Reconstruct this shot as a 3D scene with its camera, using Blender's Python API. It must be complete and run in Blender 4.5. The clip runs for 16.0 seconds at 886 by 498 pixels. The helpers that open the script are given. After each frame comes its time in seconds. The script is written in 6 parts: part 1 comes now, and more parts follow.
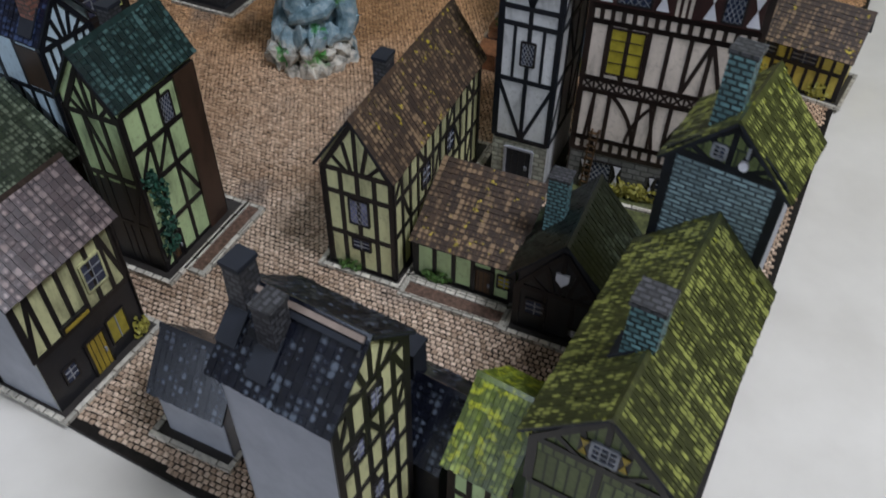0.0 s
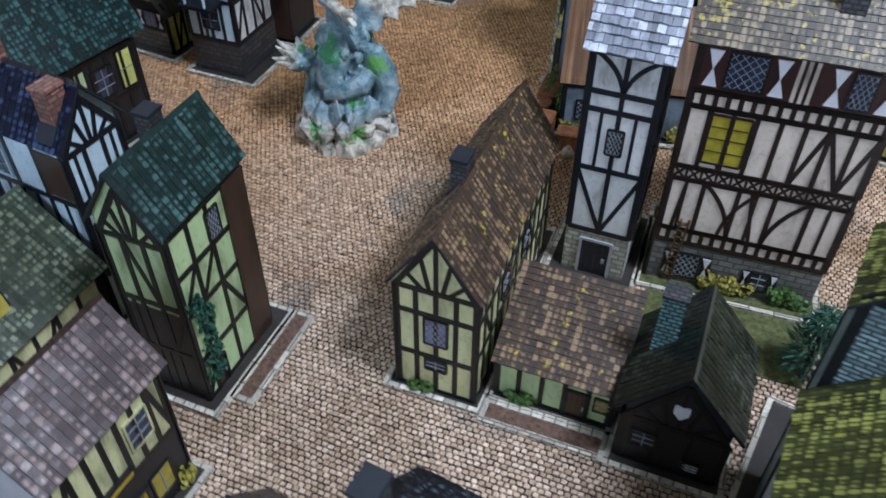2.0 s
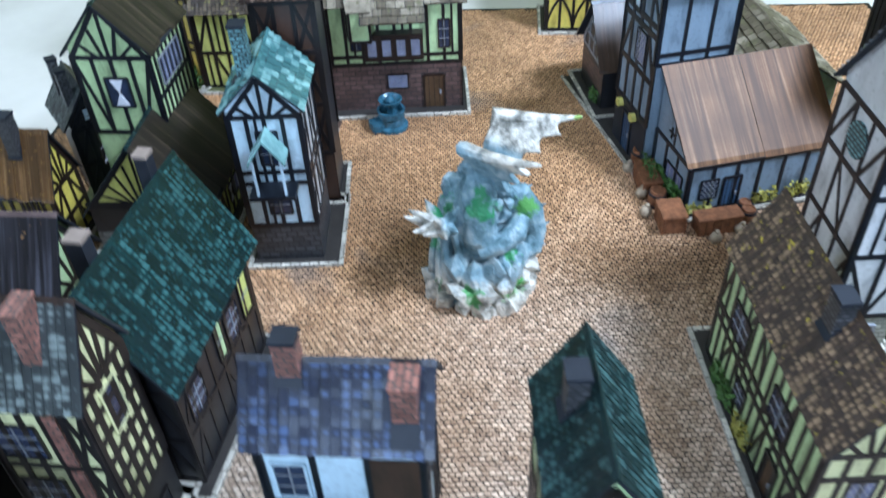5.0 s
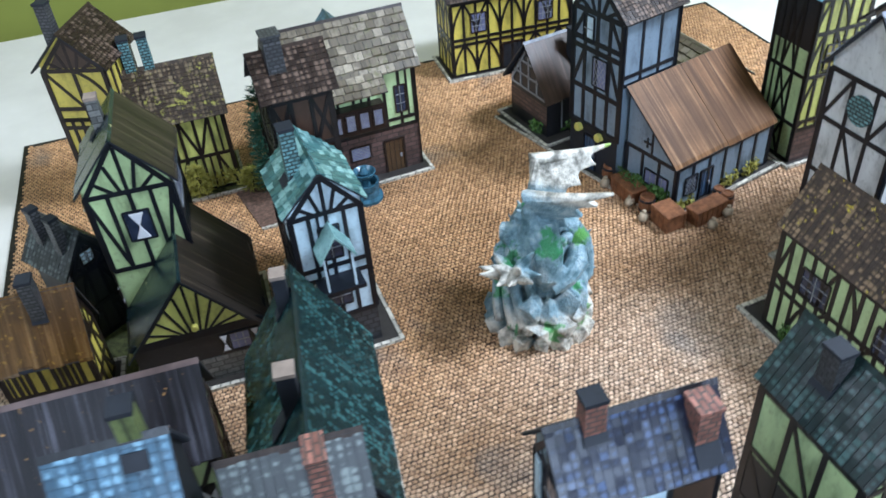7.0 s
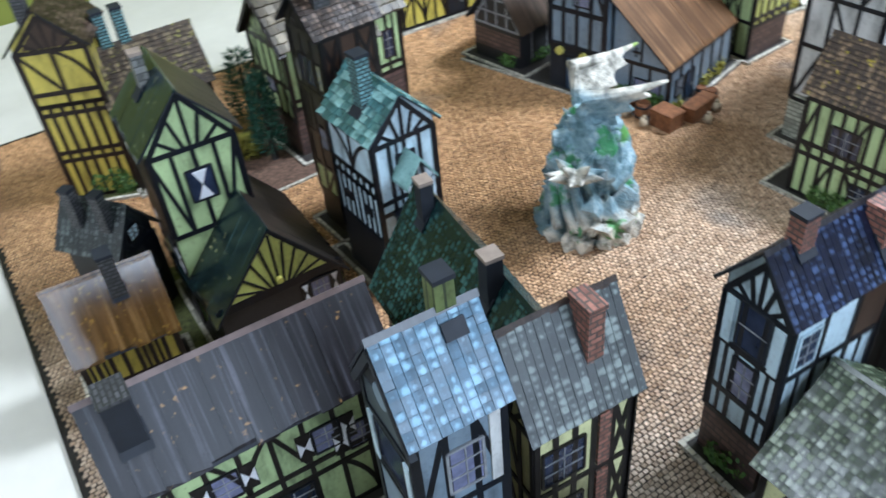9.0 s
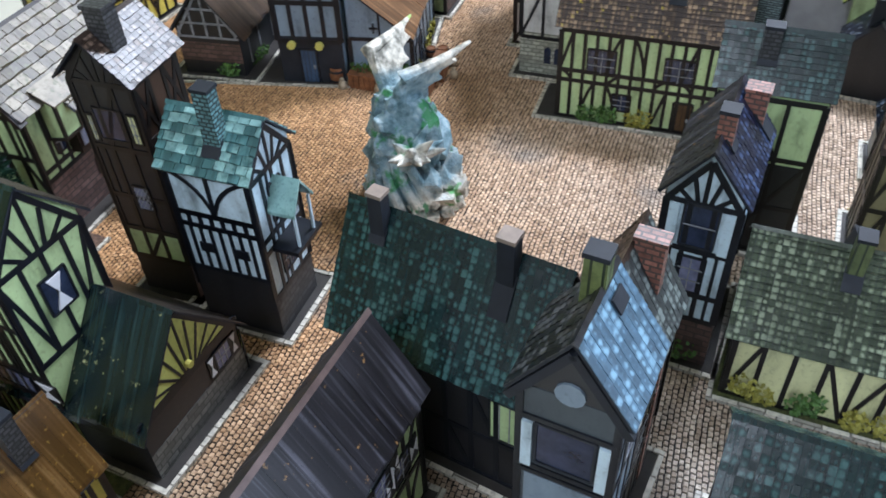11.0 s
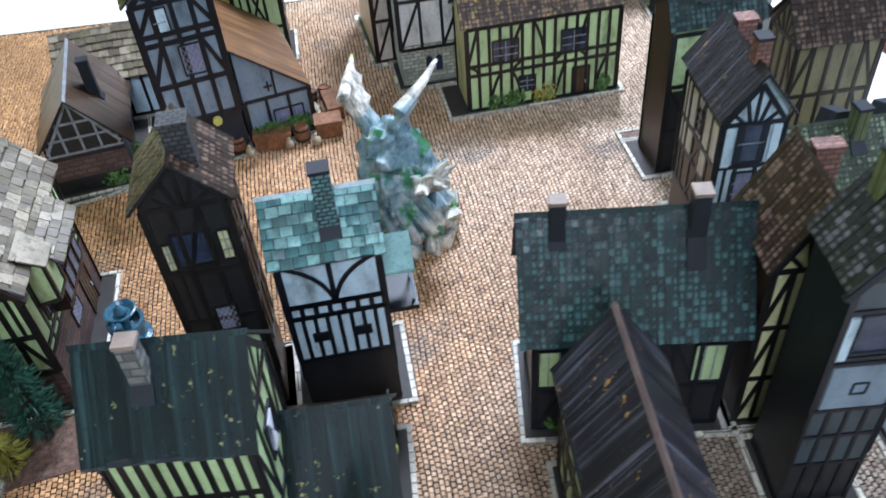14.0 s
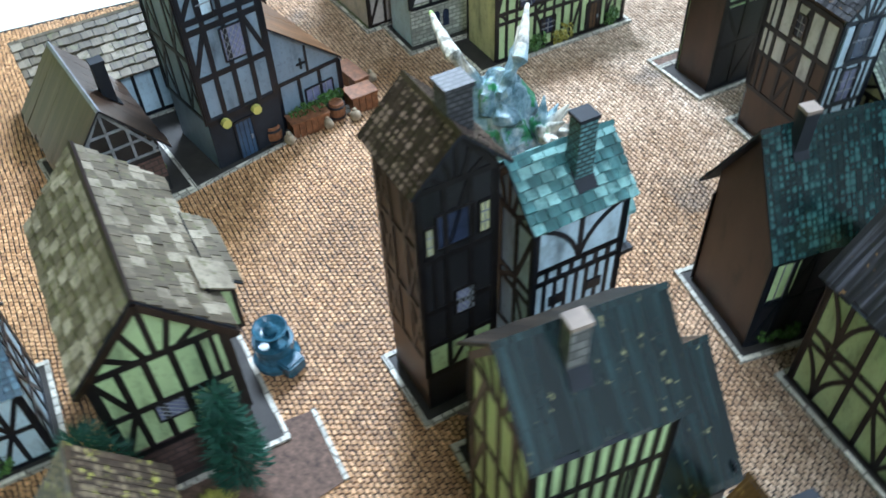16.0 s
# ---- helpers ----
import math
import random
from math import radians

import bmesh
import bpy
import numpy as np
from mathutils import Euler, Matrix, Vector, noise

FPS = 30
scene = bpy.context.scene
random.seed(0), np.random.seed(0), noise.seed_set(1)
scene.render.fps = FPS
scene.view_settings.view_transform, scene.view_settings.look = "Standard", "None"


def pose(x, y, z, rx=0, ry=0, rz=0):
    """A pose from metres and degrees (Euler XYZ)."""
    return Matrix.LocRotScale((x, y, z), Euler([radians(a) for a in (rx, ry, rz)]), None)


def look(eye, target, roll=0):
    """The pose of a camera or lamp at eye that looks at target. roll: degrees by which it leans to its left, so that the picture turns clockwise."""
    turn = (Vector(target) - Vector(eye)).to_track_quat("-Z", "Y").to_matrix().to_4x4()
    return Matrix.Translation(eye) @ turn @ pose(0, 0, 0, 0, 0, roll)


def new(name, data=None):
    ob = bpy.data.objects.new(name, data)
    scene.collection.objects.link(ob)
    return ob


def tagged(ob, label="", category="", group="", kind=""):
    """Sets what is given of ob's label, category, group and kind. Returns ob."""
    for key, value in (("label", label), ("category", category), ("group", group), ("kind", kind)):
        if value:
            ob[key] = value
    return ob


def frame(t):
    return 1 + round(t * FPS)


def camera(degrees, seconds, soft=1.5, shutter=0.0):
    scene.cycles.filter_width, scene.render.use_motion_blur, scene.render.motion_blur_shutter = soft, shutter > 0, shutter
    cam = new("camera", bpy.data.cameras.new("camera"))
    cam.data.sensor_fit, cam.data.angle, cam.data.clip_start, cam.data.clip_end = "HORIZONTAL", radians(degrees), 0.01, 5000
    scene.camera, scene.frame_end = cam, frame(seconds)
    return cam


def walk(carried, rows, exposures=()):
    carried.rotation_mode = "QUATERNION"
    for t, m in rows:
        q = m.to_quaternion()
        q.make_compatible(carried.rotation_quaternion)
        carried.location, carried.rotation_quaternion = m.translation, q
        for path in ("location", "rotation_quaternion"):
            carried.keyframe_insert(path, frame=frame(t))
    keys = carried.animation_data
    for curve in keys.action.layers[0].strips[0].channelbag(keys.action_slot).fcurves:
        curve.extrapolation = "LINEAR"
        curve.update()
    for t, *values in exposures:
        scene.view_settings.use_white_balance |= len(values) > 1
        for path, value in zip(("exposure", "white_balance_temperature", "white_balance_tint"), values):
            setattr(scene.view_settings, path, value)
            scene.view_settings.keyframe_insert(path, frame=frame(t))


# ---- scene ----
cam = camera(56.4, 16.0, soft=1.65, shutter=0.6)
PATH = [
    (0, (0.122, 0.176, 0.51), (0.121, 1.593, -0.901), 0.8),
    (0.5, (0.11, 0.2, 0.512), (0.107, 1.638, -0.879), 1.1),
    (1, (0.097, 0.223, 0.51), (0.089, 1.682, -0.857), 1.2),
    (1.5, (0.078, 0.253, 0.506), (0.071, 1.72, -0.853), 1.1),
    (2, (0.047, 0.285, 0.503), (0.096, 1.735, -0.873), 0.5),
    (2.5, (0.006, 0.317, 0.504), (0.127, 1.761, -0.874), -0.3),
    (3, (-0.048, 0.34, 0.505), (0.21, 1.761, -0.879), -0.9),
    (3.5, (-0.119, 0.366, 0.5), (0.223, 1.762, -0.891), -2.0),
    (4, (-0.178, 0.387, 0.501), (0.235, 1.755, -0.898), -2.7),
    (4.5, (-0.229, 0.431, 0.507), (0.289, 1.814, -0.842), -1.8),
    (5, (-0.281, 0.501, 0.521), (0.318, 1.892, -0.785), -2.7),
    (5.2, (-0.297, 0.522, 0.526), (0.356, 1.905, -0.763), -2.6),
    (7.5, (-0.553, 0.65, 0.557), (0.569, 1.736, -0.692), -5.5),
    (8, (-0.616, 0.674, 0.536), (0.547, 1.708, -0.721), -4.9),
    (8.5, (-0.639, 0.729, 0.52), (0.558, 1.712, -0.744), -4.6),
    (9, (-0.65, 0.768, 0.519), (0.636, 1.615, -0.757), -6.0),
    (9.5, (-0.652, 0.789, 0.516), (0.715, 1.462, -0.78), -6.2),
    (10, (-0.675, 0.873, 0.522), (0.764, 1.296, -0.801), -4.9),
    (10.2, (-0.678, 0.912, 0.523), (0.783, 1.2, -0.812), -4.4),
    (12.5, (-0.688, 1.115, 0.548), (0.758, 0.707, -0.772), -3.3),
    (13, (-0.683, 1.211, 0.563), (0.686, 0.59, -0.755), -4.3),
    (13.5, (-0.635, 1.266, 0.565), (0.688, 0.563, -0.76), -5.5),
    (14, (-0.59, 1.295, 0.547), (0.678, 0.547, -0.807), -5.3),
    (14.5, (-0.534, 1.337, 0.529), (0.666, 0.551, -0.865), -4.8),
    (15, (-0.471, 1.391, 0.528), (0.67, 0.541, -0.878), -4.6),
    (15.5, (-0.429, 1.435, 0.523), (0.616, 0.481, -0.889), -3.3),
    (16, (-0.367, 1.509, 0.53), (0.526, 0.426, -0.895), -2.6),
]
EXPOSURES = [(0.0, -1.20, 6000, 18), (1.5, -0.70, 5600, 17), (2.5, -0.40, 5450, 15), (3.5, 0.28, 5350, 13), (4.5, 0.38, 5150, 12), (5.0, 0.34, 5050, 11), (7.5, 0.30, 5500, 12), (8.5, 0.34, 5550, 11), (10.0, 0.44, 5600, 12), (12.5, 0.12, 5750, 18), (13.3, 0.14, 5700, 18), (14.0, 0.52, 5450, 16), (15.0, 0.66, 5180, 13), (16.0, 0.70, 5200, 7)]
walk(cam, [(t, look(eye, target, roll)) for t, eye, target, roll in PATH], EXPOSURES)

# ---- light: a ceiling panel over one corner of the table, a small fill from the world's own dimness ----
world = bpy.data.worlds.new("world")
scene.world = world
world.use_nodes = True
world.node_tree.nodes["Background"].inputs[0].default_value = (0.75, 0.85, 1.0, 1)
world.node_tree.nodes["Background"].inputs[1].default_value = 0.03

TABLE = -0.004          # the table's top; the mat's face is at 0
CEIL = 1.72


def ceiling_lamp(x, y, size, watts, colour):
    data = bpy.data.lights.new("ceiling_lamp_light", "AREA")
    data.shape, data.size, data.energy, data.color = "SQUARE", size, watts, colour
    ob = new("ceiling_lamp_light", data)
    ob.matrix_world = pose(x, y, CEIL - 0.06)
    return ob


LAMPS = ((0.80, 0.20, 0.45, 60.0), (-1.34, 1.75, 0.7, 19.0))
for x, y, size, watts in LAMPS:
    ceiling_lamp(x, y, size, watts, (0.93, 0.98, 1.0))


# ---- materials ----
class Nodes:
    """A short way to write a node material."""

    def __init__(self, name, rough=0.6, metal=0.0, spec=0.5):
        self.mat = bpy.data.materials.new(name)
        self.mat.use_nodes = True
        self.tree = self.mat.node_tree
        self.bsdf = self.tree.nodes["Principled BSDF"]
        self.bsdf.inputs["Roughness"].default_value = rough
        self.bsdf.inputs["Metallic"].default_value = metal
        self.bsdf.inputs["Specular IOR Level"].default_value = spec

    def add(self, kind, ins=None):
        n = self.tree.nodes.new(kind)
        for k, v in (ins or {}).items():
            self.put(n.inputs[k], v)
        return n

    def put(self, socket, v):
        if isinstance(v, bpy.types.NodeSocket):
            self.tree.links.new(v, socket)
        else:
            socket.default_value = v

    def where(self, scale=(1, 1, 1), uv=False, turn=0.0):
        c = self.add("ShaderNodeTexCoord")
        m = self.add("ShaderNodeMapping", {"Vector": c.outputs["UV" if uv else "Object"], "Scale": scale, "Rotation": (0, 0, turn)})
        return m.outputs[0]

    def noise(self, scale, detail=3.0, vec=None, rough=0.6):
        return self.add("ShaderNodeTexNoise", {"Vector": vec if vec is not None else self.where(), "Scale": scale, "Detail": detail, "Roughness": rough}).outputs[0]

    def ramp(self, fac, stops):
        n = self.add("ShaderNodeValToRGB", {"Fac": fac})
        e = n.color_ramp.elements
        e[0].position, e[0].color = stops[0][0], (*stops[0][1], 1)
        e[1].position, e[1].color = stops[-1][0], (*stops[-1][1], 1)
        for p, c in stops[1:-1]:
            k = e.new(p)
            k.color = (*c, 1)
        return n.outputs[0]

    def mix(self, a, b, fac, blend="MIX"):
        n = self.add("ShaderNodeMix")
        n.data_type, n.blend_type = "RGBA", blend
        self.put(n.inputs[0], fac)
        self.put(n.inputs[6], (*a, 1) if isinstance(a, tuple) else a)
        self.put(n.inputs[7], (*b, 1) if isinstance(b, tuple) else b)
        return n.outputs[2]

    def math(self, op, a, b=0.5):
        n = self.add("ShaderNodeMath")
        n.operation = op
        self.put(n.inputs[0], a)
        self.put(n.inputs[1], b)
        return n.outputs[0]

    def done(self, colour, bump=None, strength=0.3, dist=0.001):
        self.put(self.bsdf.inputs["Base Color"], (*colour, 1) if isinstance(colour, tuple) else colour)
        if bump is not None:
            b = self.add("ShaderNodeBump", {"Strength": strength, "Distance": dist, "Height": bump})
            self.put(self.bsdf.inputs["Normal"], b.outputs[0])
        return self.mat


def scaled(c, k):
    return tuple(min(1.0, v * k) for v in c)


def mat_plain(name, c, rough=0.6, vary=0.35, scale=60.0, metal=0.0, spec=0.4):
    """Mottled paint, card or stone."""
    n = Nodes(name, rough, metal, spec)
    a = n.noise(scale, 4.0)
    b = n.noise(scale * 7, 3.0)
    m = n.mix(n.ramp(a, [(0.3, scaled(c, 1 - vary)), (0.7, scaled(c, 1 + vary * 0.6))]), scaled(c, 0.6), n.math("MULTIPLY", b, vary * 0.6))
    return n.done(m, b, 0.15, 0.0004)


def mat_plaster(name, c, dirt=(0.10, 0.09, 0.05), rough=0.42):
    """Printed plaster: pale, stained in blotches and streaks that run down."""
    c = scaled(c, 1.06)
    n = Nodes(name, rough, 0, 0.5)
    a = n.noise(45.0, 5.0, n.where((1, 1, 0.35)))
    b = n.noise(260.0, 4.0)
    m = n.ramp(a, [(0.30, scaled(c, 0.34)), (0.46, scaled(c, 0.92)), (0.75, scaled(c, 1.25))])
    m = n.mix(m, dirt, n.ramp(b, [(0.55, (0, 0, 0)), (0.82, (0.5, 0.5, 0.5))]))
    return n.done(m, b, 0.12, 0.0003)


def mat_tiles(name, c, other, moss=None, rough=0.31, moss_at=0.56, vary=0.5, deep=0.52, hi=1.9, single=False, streak=False, worn=0.64, spec=0.55):
    """Roof pieces: every tile its own tone with a highlight painted on its middle, in bands down the slope; dark runs
    between, lichen spots.
    single: large stones with one tone each. streak: a plain sheet with thin runs."""
    c, other = scaled(c, deep), scaled(other, deep)
    n = Nodes(name, rough, 0, spec)
    g = n.add("ShaderNodeObjectInfo").outputs["Random"] if single else n.add("ShaderNodeNewGeometry").outputs["Random Per Island"]
    base = n.ramp(g, [(0.0, scaled(c, 1.0 - vary * 0.6)), (0.5, c), (1.0, tuple(x * 0.6 + y * 0.4 for x, y in zip(c, other)))])
    run = n.noise(1.0, 2.0, n.where((150, 5, 1), uv=True))
    base = n.mix(base, scaled(c, 0.40), n.ramp(run, [(0.38, (0.8, 0.8, 0.8)), (0.56, (0, 0, 0))]))
    if streak:
        pick, t0, t1 = n.noise(1.0, 2.0, n.where((210, 7, 1), uv=True)), 0.52, 0.72
    elif single:
        pick, t0, t1 = n.math("ADD", n.math("MULTIPLY", g, 0.5), n.math("MULTIPLY", n.noise(160.0, 3.0), 0.5)), 0.50, 0.72
    else:
        cell = n.add("ShaderNodeUVMap")
        cell.uv_map = "cell"
        wob = n.add("ShaderNodeVectorMath", {0: cell.outputs[0], 1: (0.5, 0.58, 0)})
        wob.operation = "DISTANCE"
        # pale highlight put into the colour at the middle of each tile
        dot = n.ramp(n.math("ADD", wob.outputs["Value"], n.math("MULTIPLY", n.noise(420.0, 2.0), 0.55)), [(0.36, (1, 1, 1)), (0.80, (0, 0, 0))])
        band = n.noise(1.0, 2.0, n.where((130, 12, 1), uv=True))
        pick = n.math("ADD", n.math("ADD", n.math("MULTIPLY", g, 0.34), n.math("MULTIPLY", band, 0.78)), n.math("MULTIPLY", dot, 0.22))
        t0, t1 = worn + 0.03, worn + 0.19
    base = n.mix(base, scaled(other, hi), n.ramp(pick, [(t0, (0, 0, 0)), (t1, (0.92, 0.92, 0.92))]))
    broad = n.noise(14.0, 3.0)
    base = n.mix(base, scaled(c, 0.5), n.ramp(broad, [(0.36, (0.6, 0.6, 0.6)), (0.55, (0, 0, 0))]))
    grain = n.noise(520.0, 3.0)
    base = n.mix(base, scaled(c, 0.4), n.ramp(grain, [(0.54, (0, 0, 0)), (0.72, (0.5, 0.5, 0.5))]))
    if moss:
        spots = n.noise(170.0, 2.5)
        where = n.math("ADD", n.math("MULTIPLY", spots, 0.7), n.math("MULTIPLY", n.noise(22.0, 2.0), 0.3))
        base = n.mix(base, moss, n.ramp(where, [(moss_at - 0.02, (0, 0, 0)), (moss_at + 0.05, (0.9, 0.9, 0.9))]))
    return n.done(base, grain, 0.2, 0.0004)


def mat_cobble(name, island):
    n = Nodes(name, 0.52, 0, 0.3)
    rnd = n.add("ShaderNodeNewGeometry").outputs["Random Per Island"] if island else n.add("ShaderNodeObjectInfo").outputs["Random"]
    base = n.ramp(rnd, [(0.0, (0.42, 0.295, 0.20)), (0.3, (0.56, 0.41, 0.29)), (0.7, (0.67, 0.505, 0.365)), (1.0, (0.80, 0.62, 0.46))])
    geo = n.add("ShaderNodeNewGeometry").outputs["Position"]
    xyz = n.add("ShaderNodeSeparateXYZ", {"Vector": geo})
    big = n.add("ShaderNodeTexNoise", {"Vector": geo, "Scale": 6.0, "Detail": 5.0}).outputs[0]
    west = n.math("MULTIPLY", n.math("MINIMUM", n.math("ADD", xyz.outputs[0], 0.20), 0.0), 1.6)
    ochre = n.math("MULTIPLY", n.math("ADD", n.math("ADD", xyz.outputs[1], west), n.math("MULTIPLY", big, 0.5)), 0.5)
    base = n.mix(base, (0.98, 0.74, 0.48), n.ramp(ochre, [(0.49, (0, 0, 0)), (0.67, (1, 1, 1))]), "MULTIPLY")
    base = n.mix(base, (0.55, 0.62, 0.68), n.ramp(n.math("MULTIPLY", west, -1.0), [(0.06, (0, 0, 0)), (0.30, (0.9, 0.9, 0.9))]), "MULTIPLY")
    base = n.mix(base, (0.20, 0.11, 0.05), n.ramp(big, [(0.46, (0, 0, 0)), (0.70, (0.6, 0.6, 0.6))]))
    # dark grey-blue blotches scattered by noise
    bluegrey = n.add("ShaderNodeTexNoise", {"Vector": geo, "Scale": 9.0, "Detail": 3.0, "Distortion": 0.4}).outputs[0]
    base = n.mix(base, (0.13, 0.16, 0.17), n.ramp(bluegrey, [(0.60, (0, 0, 0)), (0.74, (0.6, 0.6, 0.6))]))
    fine = n.add("ShaderNodeTexNoise", {"Vector": geo, "Scale": 600.0, "Detail": 4.0}).outputs[0]
    base = n.mix(base, (0.06, 0.042, 0.03), n.ramp(fine, [(0.50, (0, 0, 0)), (0.72, (0.6, 0.6, 0.6))]))
    return n.done(base, fine, 0.3, 0.0005)


def mat_brick(name, c, mortar, w, h, rough=0.5):
    """Small printed masonry on a card face, in metres by uv."""
    n = Nodes(name, rough)
    v = n.where((1, 1, 1), uv=True)
    t = n.add("ShaderNodeTexBrick", {"Vector": v, "Scale": 1.0, "Color1": (*scaled(c, 0.6), 1), "Color2": (*scaled(c, 1.3), 1), "Mortar": (*mortar, 1), "Mortar Size": 0.0007, "Bias": 0.0, "Brick Width": w, "Row Height": h})
    b = n.noise(220.0, 4.0)
    m = n.mix(t.outputs[0], scaled(c, 0.3), n.ramp(b, [(0.45, (0, 0, 0)), (0.75, (0.7, 0.7, 0.7))]))
    return n.done(m, t.outputs[1], 0.3, -0.0006)


M = {}
M["beam"] = mat_plain("dark_timber", (0.012, 0.010, 0.010), 0.38, 0.6, 120)
M["beam_brown"] = mat_plain("brown_timber", (0.020, 0.011, 0.008), 0.42, 0.6, 120)
M["beam_blue"] = mat_plain("blue_black_timber", (0.007, 0.009, 0.014), 0.4, 0.6, 120)
M["beam_pale"] = mat_plain("pale_timber", (0.26, 0.27, 0.29), 0.5, 0.4, 120)
M["green"] = mat_plaster("green_plaster", (0.44, 0.56, 0.28))
M["cream"] = mat_plaster("cream_plaster", (0.58, 0.57, 0.30))
M["white"] = mat_plaster("white_plaster", (0.55, 0.55, 0.54))
M["bluewhite"] = mat_plaster("bluish_plaster", (0.50, 0.62, 0.69), (0.07, 0.09, 0.12))
M["pinkwhite"] = mat_plaster("pinkish_plaster", (0.56, 0.48, 0.40))
M["yellow"] = mat_plaster("yellow_plaster", (0.55, 0.45, 0.08))
M["lime"] = mat_plaster("lime_plaster", (0.56, 0.58, 0.16))
M["grey"] = mat_plain("grey_back_card", (0.35, 0.36, 0.39), 0.55, 0.16, 40)
M["greyblue"] = mat_plaster("grey_blue_boards", (0.045, 0.058, 0.068), (0.02, 0.03, 0.04))
M["redboard"] = mat_plaster("dark_red_boards", (0.035, 0.010, 0.008), (0.01, 0.006, 0.005))
# the cream plaster again, darkened as on walls turned from the light
M["dimcream"] = mat_plaster("shaded_cream_plaster", (0.17, 0.155, 0.085), (0.04, 0.03, 0.02))
M["slatewall"] = mat_plaster("blue_grey_stained_plaster", (0.17, 0.22, 0.27), (0.02, 0.03, 0.045))
M["dark"] = mat_plaster("dark_soot_wall", (0.013, 0.013, 0.015), (0.045, 0.042, 0.034))
M["brownwall"] = mat_plaster("brown_card_wall", (0.050, 0.026, 0.016), (0.015, 0.011, 0.008))
M["bluewall"] = mat_brick("pale_teal_stone_wall", (0.27, 0.38, 0.40), (0.05, 0.07, 0.08), 0.009, 0.0030)
M["mossplank"] = mat_brick("mossy_plank_wall", (0.12, 0.15, 0.05), (0.02, 0.03, 0.015), 0.006, 0.05)
M["stone"] = mat_brick("grey_stone_wall", (0.16, 0.16, 0.15), (0.06, 0.06, 0.055), 0.012, 0.006)
M["limestone"] = mat_brick("pale_limestone_wall", (0.42, 0.43, 0.36), (0.20, 0.20, 0.17), 0.010, 0.005)
M["darkstone"] = mat_brick("dark_stone_wall", (0.045, 0.046, 0.050), (0.015, 0.015, 0.016), 0.010, 0.006)
M["redstone"] = mat_brick("reddish_stone_wall", (0.11, 0.065, 0.055), (0.04, 0.03, 0.028), 0.014, 0.006)
M["brick"] = mat_brick("brick_chimney", (0.30, 0.13, 0.095), (0.08, 0.06, 0.05), 0.008, 0.004)
M["tealbrick"] = mat_brick("teal_stone_chimney", (0.15, 0.29, 0.30), (0.015, 0.025, 0.025), 0.006, 0.0034)
M["darkbrick"] = mat_brick("dark_stone_chimney", (0.07, 0.07, 0.075), (0.02, 0.02, 0.02), 0.006, 0.0034)
M["soot"] = mat_plain("near_black_card", (0.014, 0.017, 0.024), 0.65)
M["cap"] = mat_plain("pale_card_cap", (0.29, 0.225, 0.18), 0.6)
M["ridge_pale"] = mat_plain("worn_ridge_fold", (0.15, 0.105, 0.095), 0.5)
M["pane"] = mat_plain("dark_blue_pane", (0.030, 0.040, 0.075), 0.16, 0.5, 90, 0, 0.6)
M["pane_lilac"] = mat_plain("lilac_pane", (0.20, 0.21, 0.33), 0.2, 0.4, 90, 0, 0.6)
M["pane_yellow"] = mat_plain("yellow_glass_pane", (0.36, 0.30, 0.03), 0.25, 0.3, 90, 0, 0.6)
M["shutter"] = mat_plain("white_shutter", (0.72, 0.72, 0.76), 0.5, 0.15)
M["door"] = mat_plain("brown_door", (0.09, 0.05, 0.022), 0.5)
M["door_blue"] = mat_plain("blue_door", (0.05, 0.09, 0.16), 0.5)
M["door_yellow"] = mat_plain("ochre_door", (0.36, 0.26, 0.03), 0.5)
M["plate"] = mat_plain("dark_card_base", (0.035, 0.03, 0.026), 0.6)
M["kerb"] = mat_brick("pale_kerb", (0.58, 0.54, 0.45), (0.16, 0.14, 0.11), 0.009, 0.02)
M["gravel"] = mat_plain("red_gravel", (0.15, 0.088, 0.06), 0.7, 0.8, 260)
M["lawn"] = mat_plain("dry_grass", (0.10, 0.11, 0.035), 0.8, 0.8, 220)
M["leaf"] = mat_plain("leaf_green", (0.085, 0.17, 0.035), 0.55, 0.7, 200)
M["leaf_dark"] = mat_plain("dark_fir_green", (0.022, 0.085, 0.052), 0.6, 0.6, 200)
M["leaf_yellow"] = mat_plain("yellow_leaves", (0.33, 0.30, 0.05), 0.6, 0.6, 200)
M["wood"] = mat_plain("brown_crate_wood", (0.23, 0.095, 0.040), 0.55, 0.6, 160)
M["sack"] = mat_plain("sackcloth", (0.38, 0.30, 0.20), 0.8, 0.4, 160)
M["straw"] = mat_plain("straw_thatch", (0.40, 0.31, 0.15), 0.8, 0.8, 170)
M["lamp"] = mat_plain("yellow_lantern", (0.55, 0.50, 0.12), 0.4, 0.2)

M["r_brown"] = mat_tiles("mossy_brown_tiles", (0.120, 0.066, 0.033), (0.27, 0.175, 0.092), (0.55, 0.42, 0.02), moss_at=0.63, rough=0.62)
M["r_green"] = mat_tiles("dark_green_tiles", (0.020, 0.056, 0.054), (0.085, 0.170, 0.160), hi=1.6)
M["r_teal"] = mat_tiles("teal_green_tiles", (0.014, 0.052, 0.054), (0.068, 0.170, 0.165), vary=0.3, rough=0.26, hi=1.4)
M["r_sage"] = mat_tiles("sage_green_slates", (0.090, 0.120, 0.070), (0.30, 0.35, 0.23), vary=0.5, hi=1.3, deep=0.58, rough=0.26)
M["r_night"] = mat_tiles("near_black_slates", (0.013, 0.016, 0.030), (0.10, 0.12, 0.15), vary=0.5, worn=0.70, rough=0.24)
